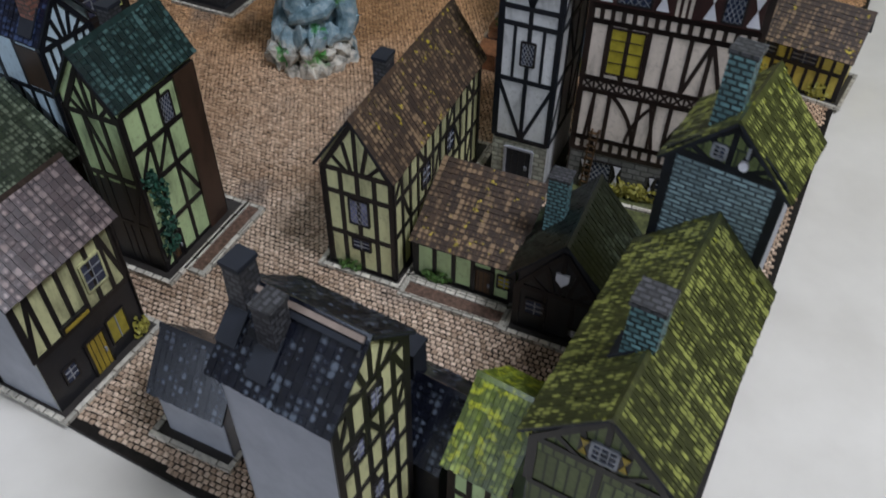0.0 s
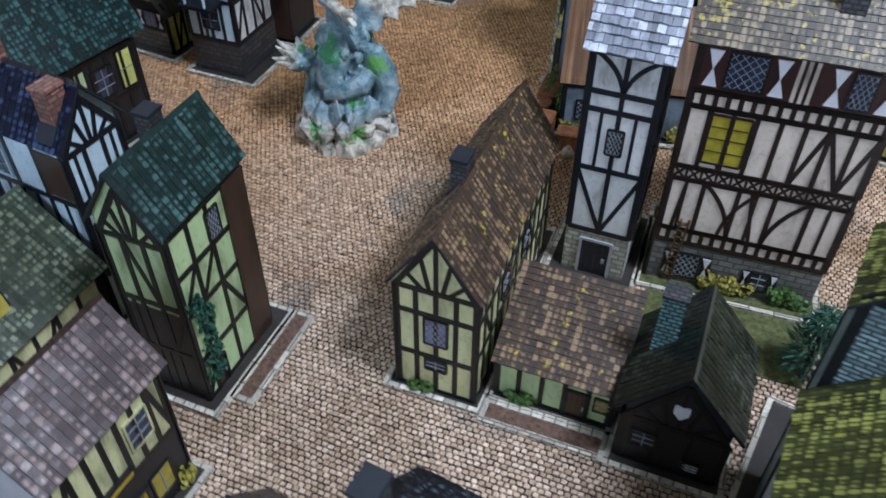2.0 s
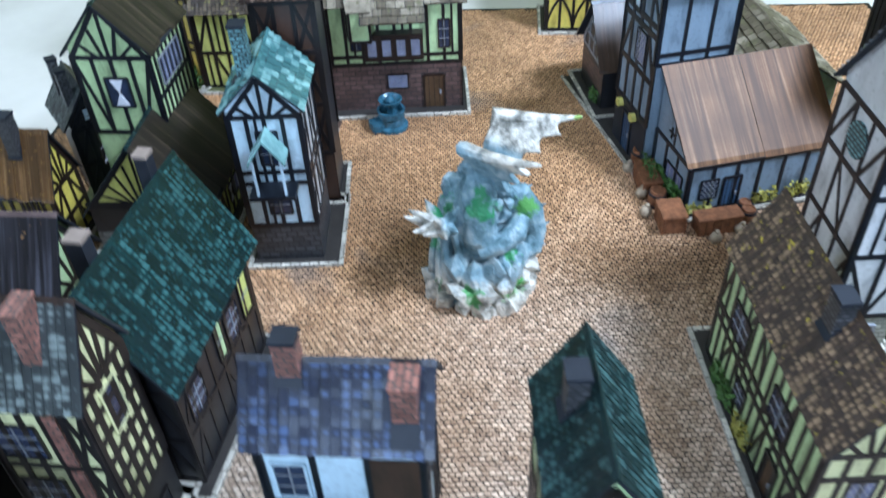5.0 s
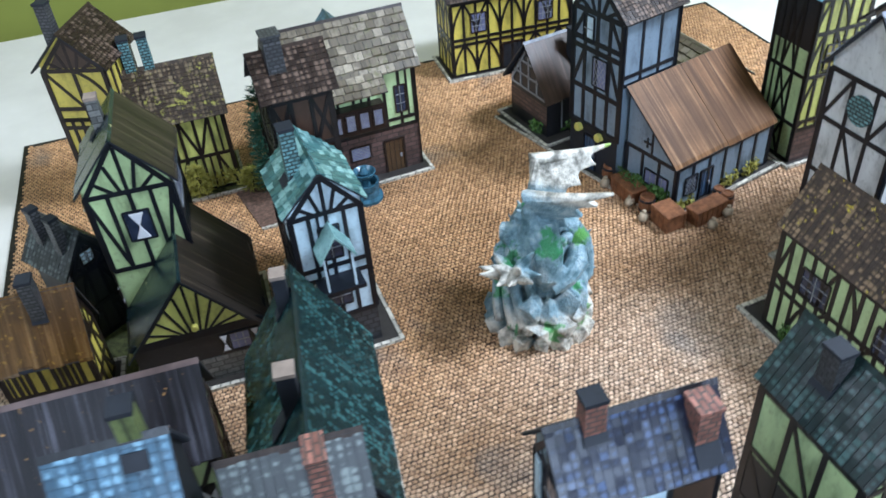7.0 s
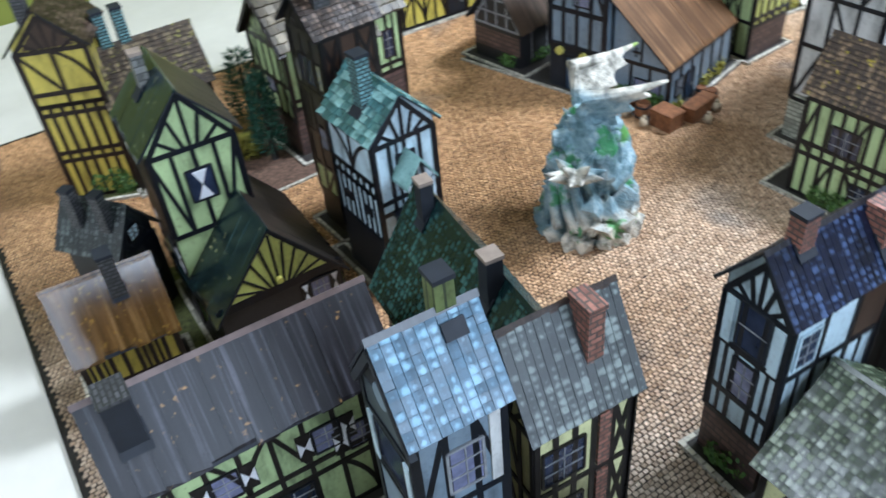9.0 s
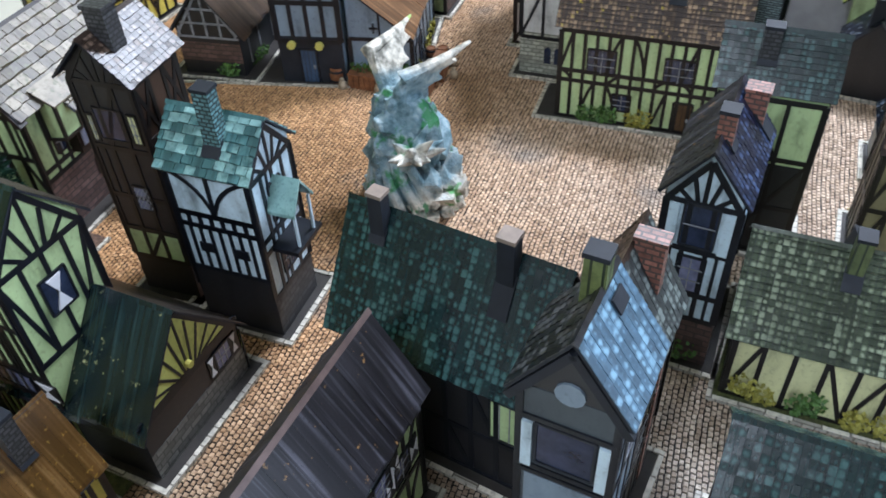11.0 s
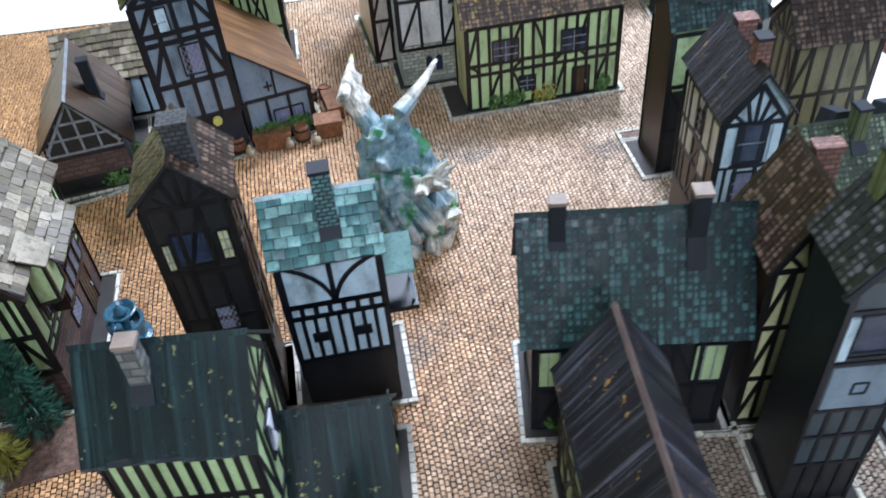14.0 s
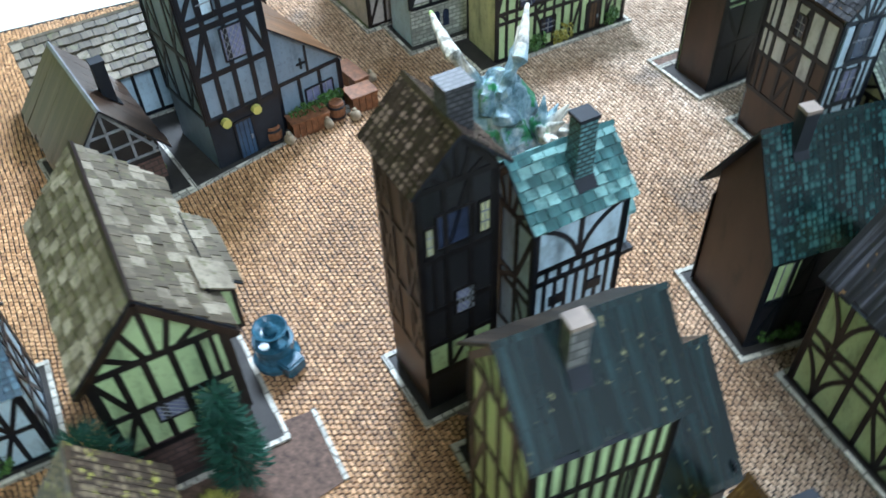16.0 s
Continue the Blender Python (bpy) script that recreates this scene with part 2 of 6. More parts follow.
M["r_moss"] = mat_tiles("moss_green_thatch_tiles", (0.060, 0.066, 0.020), (0.165, 0.175, 0.042), (0.28, 0.29, 0.03), moss_at=0.645, hi=1.9, deep=0.95)
M["r_lime"] = mat_tiles("bright_moss_tiles", (0.19, 0.26, 0.035), (0.30, 0.36, 0.06), (0.40, 0.42, 0.02), deep=0.7)
M["r_black"] = mat_tiles("black_tiles", (0.022, 0.028, 0.022), (0.06, 0.075, 0.05), deep=0.36)
M["r_slate"] = mat_tiles("grey_green_slates", (0.070, 0.086, 0.082), (0.22, 0.26, 0.24), vary=0.5, deep=0.42, rough=0.42)
M["r_navy"] = mat_tiles("navy_blue_slates", (0.014, 0.021, 0.060), (0.055, 0.085, 0.175), rough=0.28)
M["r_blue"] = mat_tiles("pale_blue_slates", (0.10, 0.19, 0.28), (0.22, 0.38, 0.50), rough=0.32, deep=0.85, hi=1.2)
M["r_scale"] = mat_tiles("white_scale_slates", (0.34, 0.36, 0.42), (0.62, 0.65, 0.72), vary=0.45, deep=0.85, rough=0.45, hi=1.2, single=True)
M["r_stone"] = mat_tiles("cream_stone_tiles", (0.25, 0.20, 0.13), (0.46, 0.39, 0.28), vary=0.6, deep=0.66, moss=(0.13, 0.12, 0.06), moss_at=0.57, hi=1.2, rough=0.44, spec=0.4, single=True)
M["r_tealstone"] = mat_tiles("teal_stone_tiles", (0.11, 0.25, 0.25), (0.30, 0.50, 0.47), rough=0.22, deep=0.9, hi=1.2, single=True)
M["r_copper"] = mat_tiles("rusty_copper_sheet", (0.22, 0.105, 0.042), (0.34, 0.19, 0.09), rough=0.46, vary=0.15, deep=0.72, hi=1.3, streak=True, spec=0.2)
M["r_rust"] = mat_tiles("orange_rust_sheet", (0.17, 0.085, 0.025), (0.30, 0.18, 0.07), (0.30, 0.17, 0.03), moss_at=0.60, rough=0.20, vary=0.2, deep=0.8, hi=1.2, streak=True, spec=0.9)
M["r_violet"] = mat_tiles("violet_brown_tiles", (0.13, 0.088, 0.088), (0.30, 0.225, 0.205), deep=0.75, hi=1.6)
M["r_dusk"] = mat_tiles("dusky_violet_brown_sheet", (0.036, 0.032, 0.038), (0.090, 0.088, 0.108), (0.36, 0.20, 0.07), moss_at=0.645, vary=0.2, rough=0.42, spec=0.4, hi=2.1, streak=True)
M["r_umber"] = mat_tiles("umber_tiles", (0.075, 0.048, 0.034), (0.16, 0.11, 0.08), (0.30, 0.27, 0.15), moss_at=0.70, spec=0.25)
# the teal is a bluish sheen mixed into a brown-black base colour
M["r_dark"] = mat_tiles("dark_brown_sheet_teal_sheen", (0.021, 0.047, 0.052), (0.052, 0.108, 0.115), (0.42, 0.40, 0.18), moss_at=0.635, vary=0.15, rough=0.22, hi=1.4, streak=True)
M["r_autumn"] = mat_tiles("brown_mossy_tiles", (0.12, 0.078, 0.048), (0.25, 0.19, 0.11), (0.32, 0.30, 0.06), moss_at=0.585)
M["r_earth"] = mat_tiles("dark_earth_brown_boards", (0.050, 0.034, 0.022), (0.100, 0.070, 0.045), vary=0.25, rough=0.45, streak=True)
M["r_plank"] = mat_tiles("smooth_brown_boards", (0.12, 0.072, 0.045), (0.20, 0.13, 0.09), vary=0.2, rough=0.30, deep=0.6, hi=1.2, streak=True)
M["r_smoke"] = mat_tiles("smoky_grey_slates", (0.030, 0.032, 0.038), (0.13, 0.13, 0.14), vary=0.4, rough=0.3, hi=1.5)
M["r_hazel"] = mat_tiles("lichened_hazel_tiles", (0.15, 0.115, 0.07), (0.28, 0.22, 0.14), (0.42, 0.34, 0.07), moss_at=0.60, rough=0.5, vary=0.3, deep=0.5)


# ---- meshes ----
def part(name, mesh, mat, parent, label=""):
    """Links a mesh as one object under a thing or a part."""
    if isinstance(mesh, bmesh.types.BMesh):
        data = bpy.data.meshes.new(name)
        mesh.to_mesh(data)
        mesh.free()
    else:
        data = mesh
    mats = mat if isinstance(mat, (list, tuple)) else [mat]
    if not data.materials:
        for m in mats:
            data.materials.append(M[m] if isinstance(m, str) else m)
    ob = new(name, data)
    ob.parent = parent
    return tagged(ob, label)


def mesh_of(name, verts, faces, uvs=None, cells=None):
    data = bpy.data.meshes.new(name)
    data.from_pydata(verts, [], faces)
    corner = [loop.vertex_index for loop in data.loops]
    for layer_name, values in (("uv", uvs), ("cell", cells)):
        if values is not None:
            layer = data.uv_layers.new(name=layer_name)
            layer.data.foreach_set("uv", [c for i in corner for c in values[i]])
    data.update()
    return data


def box_uv(name, verts, faces):
    """A mesh whose uv is in metres on each face: along the face, and up it."""
    data = bpy.data.meshes.new(name)
    data.from_pydata(verts, [], faces)
    data.update()
    layer = data.uv_layers.new(name="uv")
    for p in data.polygons:
        nrm = p.normal
        a = Vector((0, 0, 1)).cross(nrm)
        a = a.normalized() if a.length > 0.05 else Vector((1, 0, 0))
        b = nrm.cross(a)
        for li in p.loop_indices:
            co = data.vertices[data.loops[li].vertex_index].co
            layer.data[li].uv = (co.dot(a), co.dot(b))
    return data


BOX = [(0, 3, 2, 1), (4, 5, 6, 7), (0, 1, 5, 4), (1, 2, 6, 5), (2, 3, 7, 6), (3, 0, 4, 7)]


def block(name, x0, x1, y0, y1, z0, z1, taper=0.0):
    t = taper
    v = [(x0, y0, z0), (x1, y0, z0), (x1, y1, z0), (x0, y1, z0), (x0 + t, y0 + t, z1), (x1 - t, y0 + t, z1), (x1 - t, y1 - t, z1), (x0 + t, y1 - t, z1)]
    return box_uv(name, v, BOX)


def bevelled(name, x0, x1, y0, y1, z0, z1, r):
    bm = bmesh.new()
    bmesh.ops.create_cube(bm, size=1.0)
    bmesh.ops.scale(bm, vec=(x1 - x0, y1 - y0, z1 - z0), verts=bm.verts)
    bmesh.ops.translate(bm, vec=((x0 + x1) / 2, (y0 + y1) / 2, (z0 + z1) / 2), verts=bm.verts)
    bmesh.ops.bevel(bm, geom=bm.edges[:], offset=r, segments=2, affect="EDGES")
    data = bpy.data.meshes.new(name)
    bm.to_mesh(data)
    bm.free()
    return data


class Face:
    """One wall of a house: places strips and openings on it, in metres along it (s, from its middle) and up it (h)."""

    def __init__(self, root, origin, along, out, width, top):
        self.root, self.o, self.a, self.n, self.w, self.top = root, Vector(origin), Vector(along), Vector(out), width, top

    def at(self, s, h, d=0.0):
        return self.o + self.a * s + Vector((0, 0, h)) + self.n * d

    def quad(self, pts, depth, base=-0.0004):
        """A flat slab on the wall through the four points (s, h)."""
        v = [self.at(s, h, base) for s, h in pts] + [self.at(s, h, depth) for s, h in pts]
        k = len(pts)
        f = [tuple(range(k, 2 * k))] + [(i, (i + 1) % k, (i + 1) % k + k, i + k) for i in range(k)]
        return box_uv("slab", v, f)

    def strip(self, s0, h0, s1, h1, wide=0.0033, mat="beam", name="beam", depth=0.0009):
        d = Vector((s1 - s0, h1 - h0))
        if d.length < 1e-5:
            return None
        p = Vector((-d.y, d.x)).normalized() * wide / 2
        pts = [(s0 - p.x, h0 - p.y), (s1 - p.x, h1 - p.y), (s1 + p.x, h1 + p.y), (s0 + p.x, h0 + p.y)]
        return part(name, self.quad(pts, depth), mat, self.root)

    def arc(self, s0, h0, s1, h1, bulge, mat, wide=0.0033):
        pts_l, pts_r = [], []
        for i in range(7):
            t = i / 6
            s, h = s0 + (s1 - s0) * t, h0 + (h1 - h0) * t
            n = Vector((-(h1 - h0), s1 - s0)).normalized()
            k = bulge * 4 * t * (1 - t)
            pts_l.append((s + n.x * (k - wide / 2), h + n.y * (k - wide / 2)))
            pts_r.append((s + n.x * (k + wide / 2), h + n.y * (k + wide / 2)))
        v, f = [], []
        for p, q in zip(pts_l, pts_r):
            v += [self.at(*p, -0.0004), self.at(*p, 0.0009), self.at(*q, 0.0009), self.at(*q, -0.0004)]
        for i in range(6):
            a, b = 4 * i, 4 * i + 4
            f += [(a + 1, b + 1, b + 2, a + 2), (a, b, b + 1, a + 1), (a + 2, b + 2, b + 3, a + 3)]
        part("brace", box_uv("brace", v, f), mat, self.root)

    def window(self, s, h, w, t, pane="pane", frame_mat="beam", bars=(1, 2), shutters=None, lattice=False, lying=False):
        q = [(s - w / 2, h), (s + w / 2, h), (s + w / 2, h + t), (s - w / 2, h + t)]
        win = part("window", self.quad(q, 0.0008), pane, self.root)
        rim = 0.0016
        for a, b, c, d in ((s - w / 2, h, s + w / 2, h), (s - w / 2, h + t, s + w / 2, h + t), (s - w / 2, h, s - w / 2, h + t), (s + w / 2, h, s + w / 2, h + t)):
            o = self.strip(a, b, c, d, rim, frame_mat, "frame", 0.0016)
            o.parent = win
        if lattice:
            k = 4
            for i in range(1, 2 * k):
                x = i / k
                a, b = (max(0, x - 1), min(1, x)), (min(1, x), max(0, x - 1))
                for m in (0, 1):
                    u0, v0, u1, v1 = (a[0], a[1], b[0], b[1]) if m == 0 else (1 - a[0], a[1], 1 - b[0], b[1])
                    o = self.strip(s - w / 2 + u0 * w, h + v0 * t, s - w / 2 + u1 * w, h + v1 * t, 0.0005, "beam_pale", "lead_bar", 0.0012)
                    if o:
                        o.parent = win
        else:
            for i in range(1, bars[0] + 1):
                o = self.strip(s - w / 2 + w * i / (bars[0] + 1), h, s - w / 2 + w * i / (bars[0] + 1), h + t, 0.0008, "beam_pale", "glazing_bar", 0.0014)
                o.parent = win
            for i in range(1, bars[1] + 1):
                o = self.strip(s - w / 2, h + t * i / (bars[1] + 1), s + w / 2, h + t * i / (bars[1] + 1), 0.0008, "beam_pale", "glazing_bar", 0.0014)
                o.parent = win
        if shutters:
            sw = w * (0.55 if lying else 0.42)
            for k in (-1, 1):
                c = s + k * (w / 2 + sw / 2 + 0.001)
                sh = part("shutter", self.quad([(c - sw / 2, h), (c + sw / 2, h), (c + sw / 2, h + t), (c - sw / 2, h + t)], 0.0010), "beam", self.root)
                hm = h + t / 2
                if lying:
                    bow = ([(c - sw * .45, h + t * .2), (c, hm), (c - sw * .45, h + t * .8)], [(c + sw * .45, h + t * .8), (c, hm), (c + sw * .45, h + t * .2)])
                    for pts in bow:
                        part("shutter_panel", self.quad(pts, 0.0015), shutters, sh)
                    continue
                for pts in ([(c - sw * .4, h + t * .06), (c + sw * .4, h + t * .06), (c, hm)], [(c, hm), (c + sw * .4, h + t * .94), (c - sw * .4, h + t * .94)]):
                    o = part("shutter_panel", self.quad(pts, 0.0015), shutters, sh)

    def door(self, s, w, t, mat="door", frame_mat="beam", base=0.0):
        d = part("door", self.quad([(s - w / 2, base), (s + w / 2, base), (s + w / 2, base + t), (s - w / 2, base + t)], 0.0007), mat, self.root)
        for i in range(1, 4):
            o = self.strip(s - w / 2 + w * i / 4, base, s - w / 2 + w * i / 4, base + t, 0.0005, "beam", "plank_joint", 0.0010)
            o.parent = d
        for a, b, c, e in ((s - w / 2, base, s - w / 2, base + t), (s + w / 2, base, s + w / 2, base + t), (s - w / 2, base + t, s + w / 2, base + t)):
            o = self.strip(a, b, c, e, 0.0024, frame_mat, "door_frame", 0.0018)
            o.parent = d
        o = part("door_handle", self.quad([(s + w * .25, base + t * .45), (s + w * .35, base + t * .45), (s + w * .35, base + t * .55), (s + w * .25, base + t * .55)], 0.0022), "beam_pale", d)

    def panel(self, h0, h1, mat, name="wall_band"):
        w = self.w / 2
        return part(name, self.quad([(-w, h0), (w, h0), (w, h1), (-w, h1)], 0.0003), mat, self.root)

    def bush(self, s, h, w, t, mat="leaf", count=40, seed=1):
        """Leaves in three or four rounded clumps against the wall."""
        rnd = random.Random(seed)
        clumps = [(rnd.uniform(-.32, .32) * w, rnd.uniform(.25, .55) * t, rnd.uniform(.20, .30) * w, rnd.uniform(.32, .48) * t) for _ in range(4)]
        v, f = [], []
        for i in range(round(count * 1.7)):
            cs, ch, rs, rh = clumps[i % 4]
            a, q = rnd.uniform(0, 6.283), math.sqrt(rnd.random())
            out = 0.0006 + 0.0065 * math.sqrt(max(0.0, 1 - q * q)) * rnd.uniform(0.5, 1.0)
            c = self.at(s + cs + rs * q * math.cos(a), h + max(0.0012, ch + rh * q * math.sin(a)), out)
            r = rnd.uniform(0.0013, 0.0028)
            x = Vector((rnd.uniform(-1, 1), rnd.uniform(-1, 1), rnd.uniform(-1, 1))).normalized() * r
            y = x.cross(self.n + Vector((rnd.uniform(-.5, .5), rnd.uniform(-.5, .5), .3))).normalized() * r * 0.75
            k = len(v)
            v += [c - x, c - y, c + x, c + y]
            f.append((k, k + 1, k + 2, k + 3))
        part("foliage", box_uv("foliage", v, f), mat, self.root)


def timber(face, levels, cols, beam="beam", braces="", wide=0.0043, top=None, gable=0.0, seed=0):
    """Rails at the levels, posts between them in so many bays, braces bay by bay: / \\ x k (two arcs) . (none)."""
    rnd = random.Random(seed)
    w = face.w / 2 - 0.0008
    for h in levels:
        face.strip(-w, h, w, h, wide, beam, "rail", 0.0010)
    k = 0
    for h0, h1 in zip(levels, levels[1:]):
        for i in range(cols + 1):
            s = -w + 2 * w * i / cols
            face.strip(s, h0, s, h1, wide * (1.25 if i in (0, cols) else 0.85), beam, "post")
        for i in range(cols):
            if not braces:
                break
            b = braces[k % len(braces)]
            k += 1
            s0, s1 = -w + 2 * w * i / cols, -w + 2 * w * (i + 1) / cols
            if b in "/x":
                face.strip(s0, h0, s1, h1, wide * 0.8, beam, "brace", 0.0008)
            if b in "\\x":
                face.strip(s0, h1, s1, h0, wide * 0.8, beam, "brace", 0.0007)
            if b == "(":
                face.arc(s0, h0, s1, h1, (s1 - s0) * 0.22, beam, wide * 0.8)
            if b == ")":
                face.arc(s1, h0, s0, h1, -(s1 - s0) * 0.22, beam, wide * 0.8)
            if b == "|":
                face.strip((s0 + s1) / 2, h0, (s0 + s1) / 2, h1, wide * 0.6, beam, "stud")
    if gable:
        h = levels[-1]
        g = gable
        for s in (-0.55, -0.28, 0.0, 0.28, 0.55):
            face.strip(s * w * 0.55, h, s * w * 1.25, h + g * (1 - abs(s) * 1.3) * 0.9, wide * 0.75, beam, "brace", 0.0008)
        face.strip(-w, h, 0, h + g, wide, beam, "barge_board", 0.0014)
        face.strip(w, h, 0, h + g, wide, beam, "barge_board", 0.0014)


TILE_FACES = [(4, 5, 6, 7), (2, 3, 7, 6), (1, 2, 6, 5), (3, 0, 4, 7)]


def tile_sheet(root, p0, along, down, length, depth, tw, th, mat, seed, proud=0.0008, sheet=False, single=False):
    """Overlapping tiles on one slope: p0 the ridge corner, along the ridge, down the slope. single: each tile a part of its own."""
    rnd = random.Random(seed)
    nrm = along.cross(down).normalized()
    if nrm.z < 0:
        nrm = -nrm
    v, f, uv, cell = [], [], [], []
    rows, cols = max(1, round(depth / th)), max(1, round(length / tw))
    th, tw = depth / rows, length / cols
    for r in range(rows):
        off = 0.5 * (r % 2) + rnd.uniform(-.12, .12) if single else (0.5 * (r % 2) if tw > 0.0064 and not sheet else 0.0)
        for c in range(-1, cols + 1):
            a0, a1 = max(0.0, (c + off) * tw), min(length, (c + 1 + off) * tw)
            if a1 - a0 < tw * 0.15:
                continue
            gap = tw * (0.03 if not sheet else 0.004)
            a0, a1 = a0 + gap, a1 - gap
            d0, d1 = r * th, (r + 1) * th + th * rnd.uniform(-0.05, 0.06)
            d1 = min(d1, depth + 0.001)
            lift = proud * rnd.uniform(0.7, 1.4) * (2.0 if single else 1.0)
            worn = [rnd.uniform(0, .12) * th * (1.5 if single else 0.5) for _ in range(2)]
            pts = ((a0, d0, 0.0001), (a1, d0, 0.0001), (a1, d1, 0.0), (a0, d1, 0.0), (a0, d0, 0.0003), (a1, d0, 0.0003), (a1, d1 - worn[0], lift), (a0, d1 - worn[1], lift))
            k = len(v)
            v += [p0 + along * a + down * d + nrm * z for a, d, z in pts]
            uv += [(a, d) for a, d, z in pts]
            cell += [((a - a0) / (a1 - a0), (d - d0) / (d1 - d0)) for a, d, z in pts]
            f += [tuple(k + i for i in q) for q in TILE_FACES]
            if single:
                part("roof_tile", mesh_of("roof_tile", v, f, uv), mat, root)
                v, f, uv = [], [], []
    if not single:
        return tagged(part("roof_tiles", mesh_of("roof_tiles", v, f, uv, cell), mat, root), kind="stuff")


def slab(name, root, a, b, c, d, thick, mat, up):
    """A card panel through four corners."""
    v = [a, b, c, d] + [p - up * thick for p in (a, b, c, d)]
    return part(name, box_uv(name, v, [(0, 1, 2, 3), (7, 6, 5, 4), (0, 4, 5, 1), (1, 5, 6, 2), (2, 6, 7, 3), (3, 7, 4, 0)]), mat, root)


def house(label, c, turn, w, l, rw, rl, eave, ridge, wall, roof, name="house", root=None, tile=(0.0062, 0.0062), seed=0, sheet=False, gable_wall=None, under="soot", walls=None, mono=False, roof_e=None, single=False, cap=None):
    """A folded-card house. roof_e: another material on the +x slope. turn: the ridge's heading; w, l: the walls across
    and along it; rw, rl: the roof's half width and length.
    mono: one slope only, that falls to the local -x side. Returns its root and its four faces."""
    m = pose(c[0], c[1], 0, 0, 0, turn - 90)
    if root is None:
        root = new(name)
        root.matrix_world = m
        tagged(root, label, "house")
        m = Matrix.Identity(4)
    else:
        m = root.matrix_world.inverted() @ m
    r3 = m.to_3x3()
    X, Y, Z = r3 @ Vector((1, 0, 0)), r3 @ Vector((0, 1, 0)), Vector((0, 0, 1))
    O = m.translation
    walls = walls or {}
    if not (sheet or single):
        tile = (tile[0] * 0.78, tile[1] * 0.78)
    if mono:
        slope = (ridge - eave) / (2 * rw)
        zl, zr = ridge - slope * (w / 2 + rw) - 0.0016, ridge - slope * (rw - w / 2) - 0.0016
    else:
        slope = (ridge - eave) / rw
        zl = zr = ridge - slope * w / 2 - 0.0016
    apex = ridge - 0.0018
    P = lambda x, y, z: O + X * x + Y * y + Z * z
    h, k = w / 2, l / 2
    shapes = {
        "W": ([(-h, k, 0), (-h, -k, 0), (-h, -k, zl), (-h, k, zl)], -X, -Y, l, zl),
        "E": ([(h, -k, 0), (h, k, 0), (h, k, zr), (h, -k, zr)], X, Y, l, zr),
        "S": ([(-h, -k, 0), (h, -k, 0), (h, -k, zr)] + ([] if mono else [(0, -k, apex)]) + [(-h, -k, zl)], -Y, X, w, min(zl, zr)),
        "N": ([(h, k, 0), (-h, k, 0), (-h, k, zl)] + ([] if mono else [(0, k, apex)]) + [(h, k, zr)], Y, -X, w, min(zl, zr)),
    }
    faces = {}
    for key, (pts, out, along, width, top) in shapes.items():
        v = [P(*p) for p in pts]
        v += [p - out * 0.0015 for p in v]
        n = len(pts)
        fs = [tuple(range(n)), tuple(range(2 * n - 1, n - 1, -1))] + [(i, i + n, (i + 1) % n + n, (i + 1) % n) for i in range(n)]
        mat = walls.get(key, gable_wall if (gable_wall and key in "SN") else wall)
        part("wall", box_uv("wall", v, fs), mat, root)
        mid = {"W": P(-h, 0, 0), "E": P(h, 0, 0), "S": P(0, -k, 0), "N": P(0, k, 0)}[key]
        faces[key] = Face(root, mid, along, out, width, top)
    q = rl / 2
    if mono:
        A, B = P(rw, -q, ridge), P(rw, q, ridge)
        C, D = P(-rw, q, eave), P(-rw, -q, eave)
        down = (D - A).normalized()
        up = Y.cross(down).normalized()
        up = up if up.z > 0 else -up
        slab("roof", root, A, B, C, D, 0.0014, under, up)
        tile_sheet(root, A, Y, down, rl, (D - A).length, tile[0], tile[1], roof, seed, sheet=sheet)
        faces["roofW"] = (A, Y, down, up)
    else:
        for sx, key in ((-1, "roofW"), (1, "roofE")):
            A, B = P(0, -q, ridge), P(0, q, ridge)
            C, D = P(sx * rw, q, eave), P(sx * rw, -q, eave)
            down = (D - A).normalized()
            up = Y.cross(down).normalized()
            up = up if up.z > 0 else -up
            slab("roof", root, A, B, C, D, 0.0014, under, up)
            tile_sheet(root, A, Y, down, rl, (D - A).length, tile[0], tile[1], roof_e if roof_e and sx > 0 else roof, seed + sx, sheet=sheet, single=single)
            faces[key] = (A, Y, down, up)
        v = []
        for y in (-q - 0.0006, q + 0.0006):
            v += [P(-0.0022, y, ridge - 0.0022 * slope + 0.0012), P(0, y, ridge + 0.0016), P(0.0022, y, ridge - 0.0022 * slope + 0.0012), P(0, y, ridge - 0.001)]
        part("ridge_cap", box_uv("ridge_cap", v, [(0, 1, 5, 4), (1, 2, 6, 5), (0, 4, 7, 3), (2, 3, 7, 6), (0, 3, 2, 1), (4, 5, 6, 7)]), cap or roof, root)
    faces["P"] = P
    faces["dims"] = (w, l, zl, zr, ridge, slope)
    return root, faces


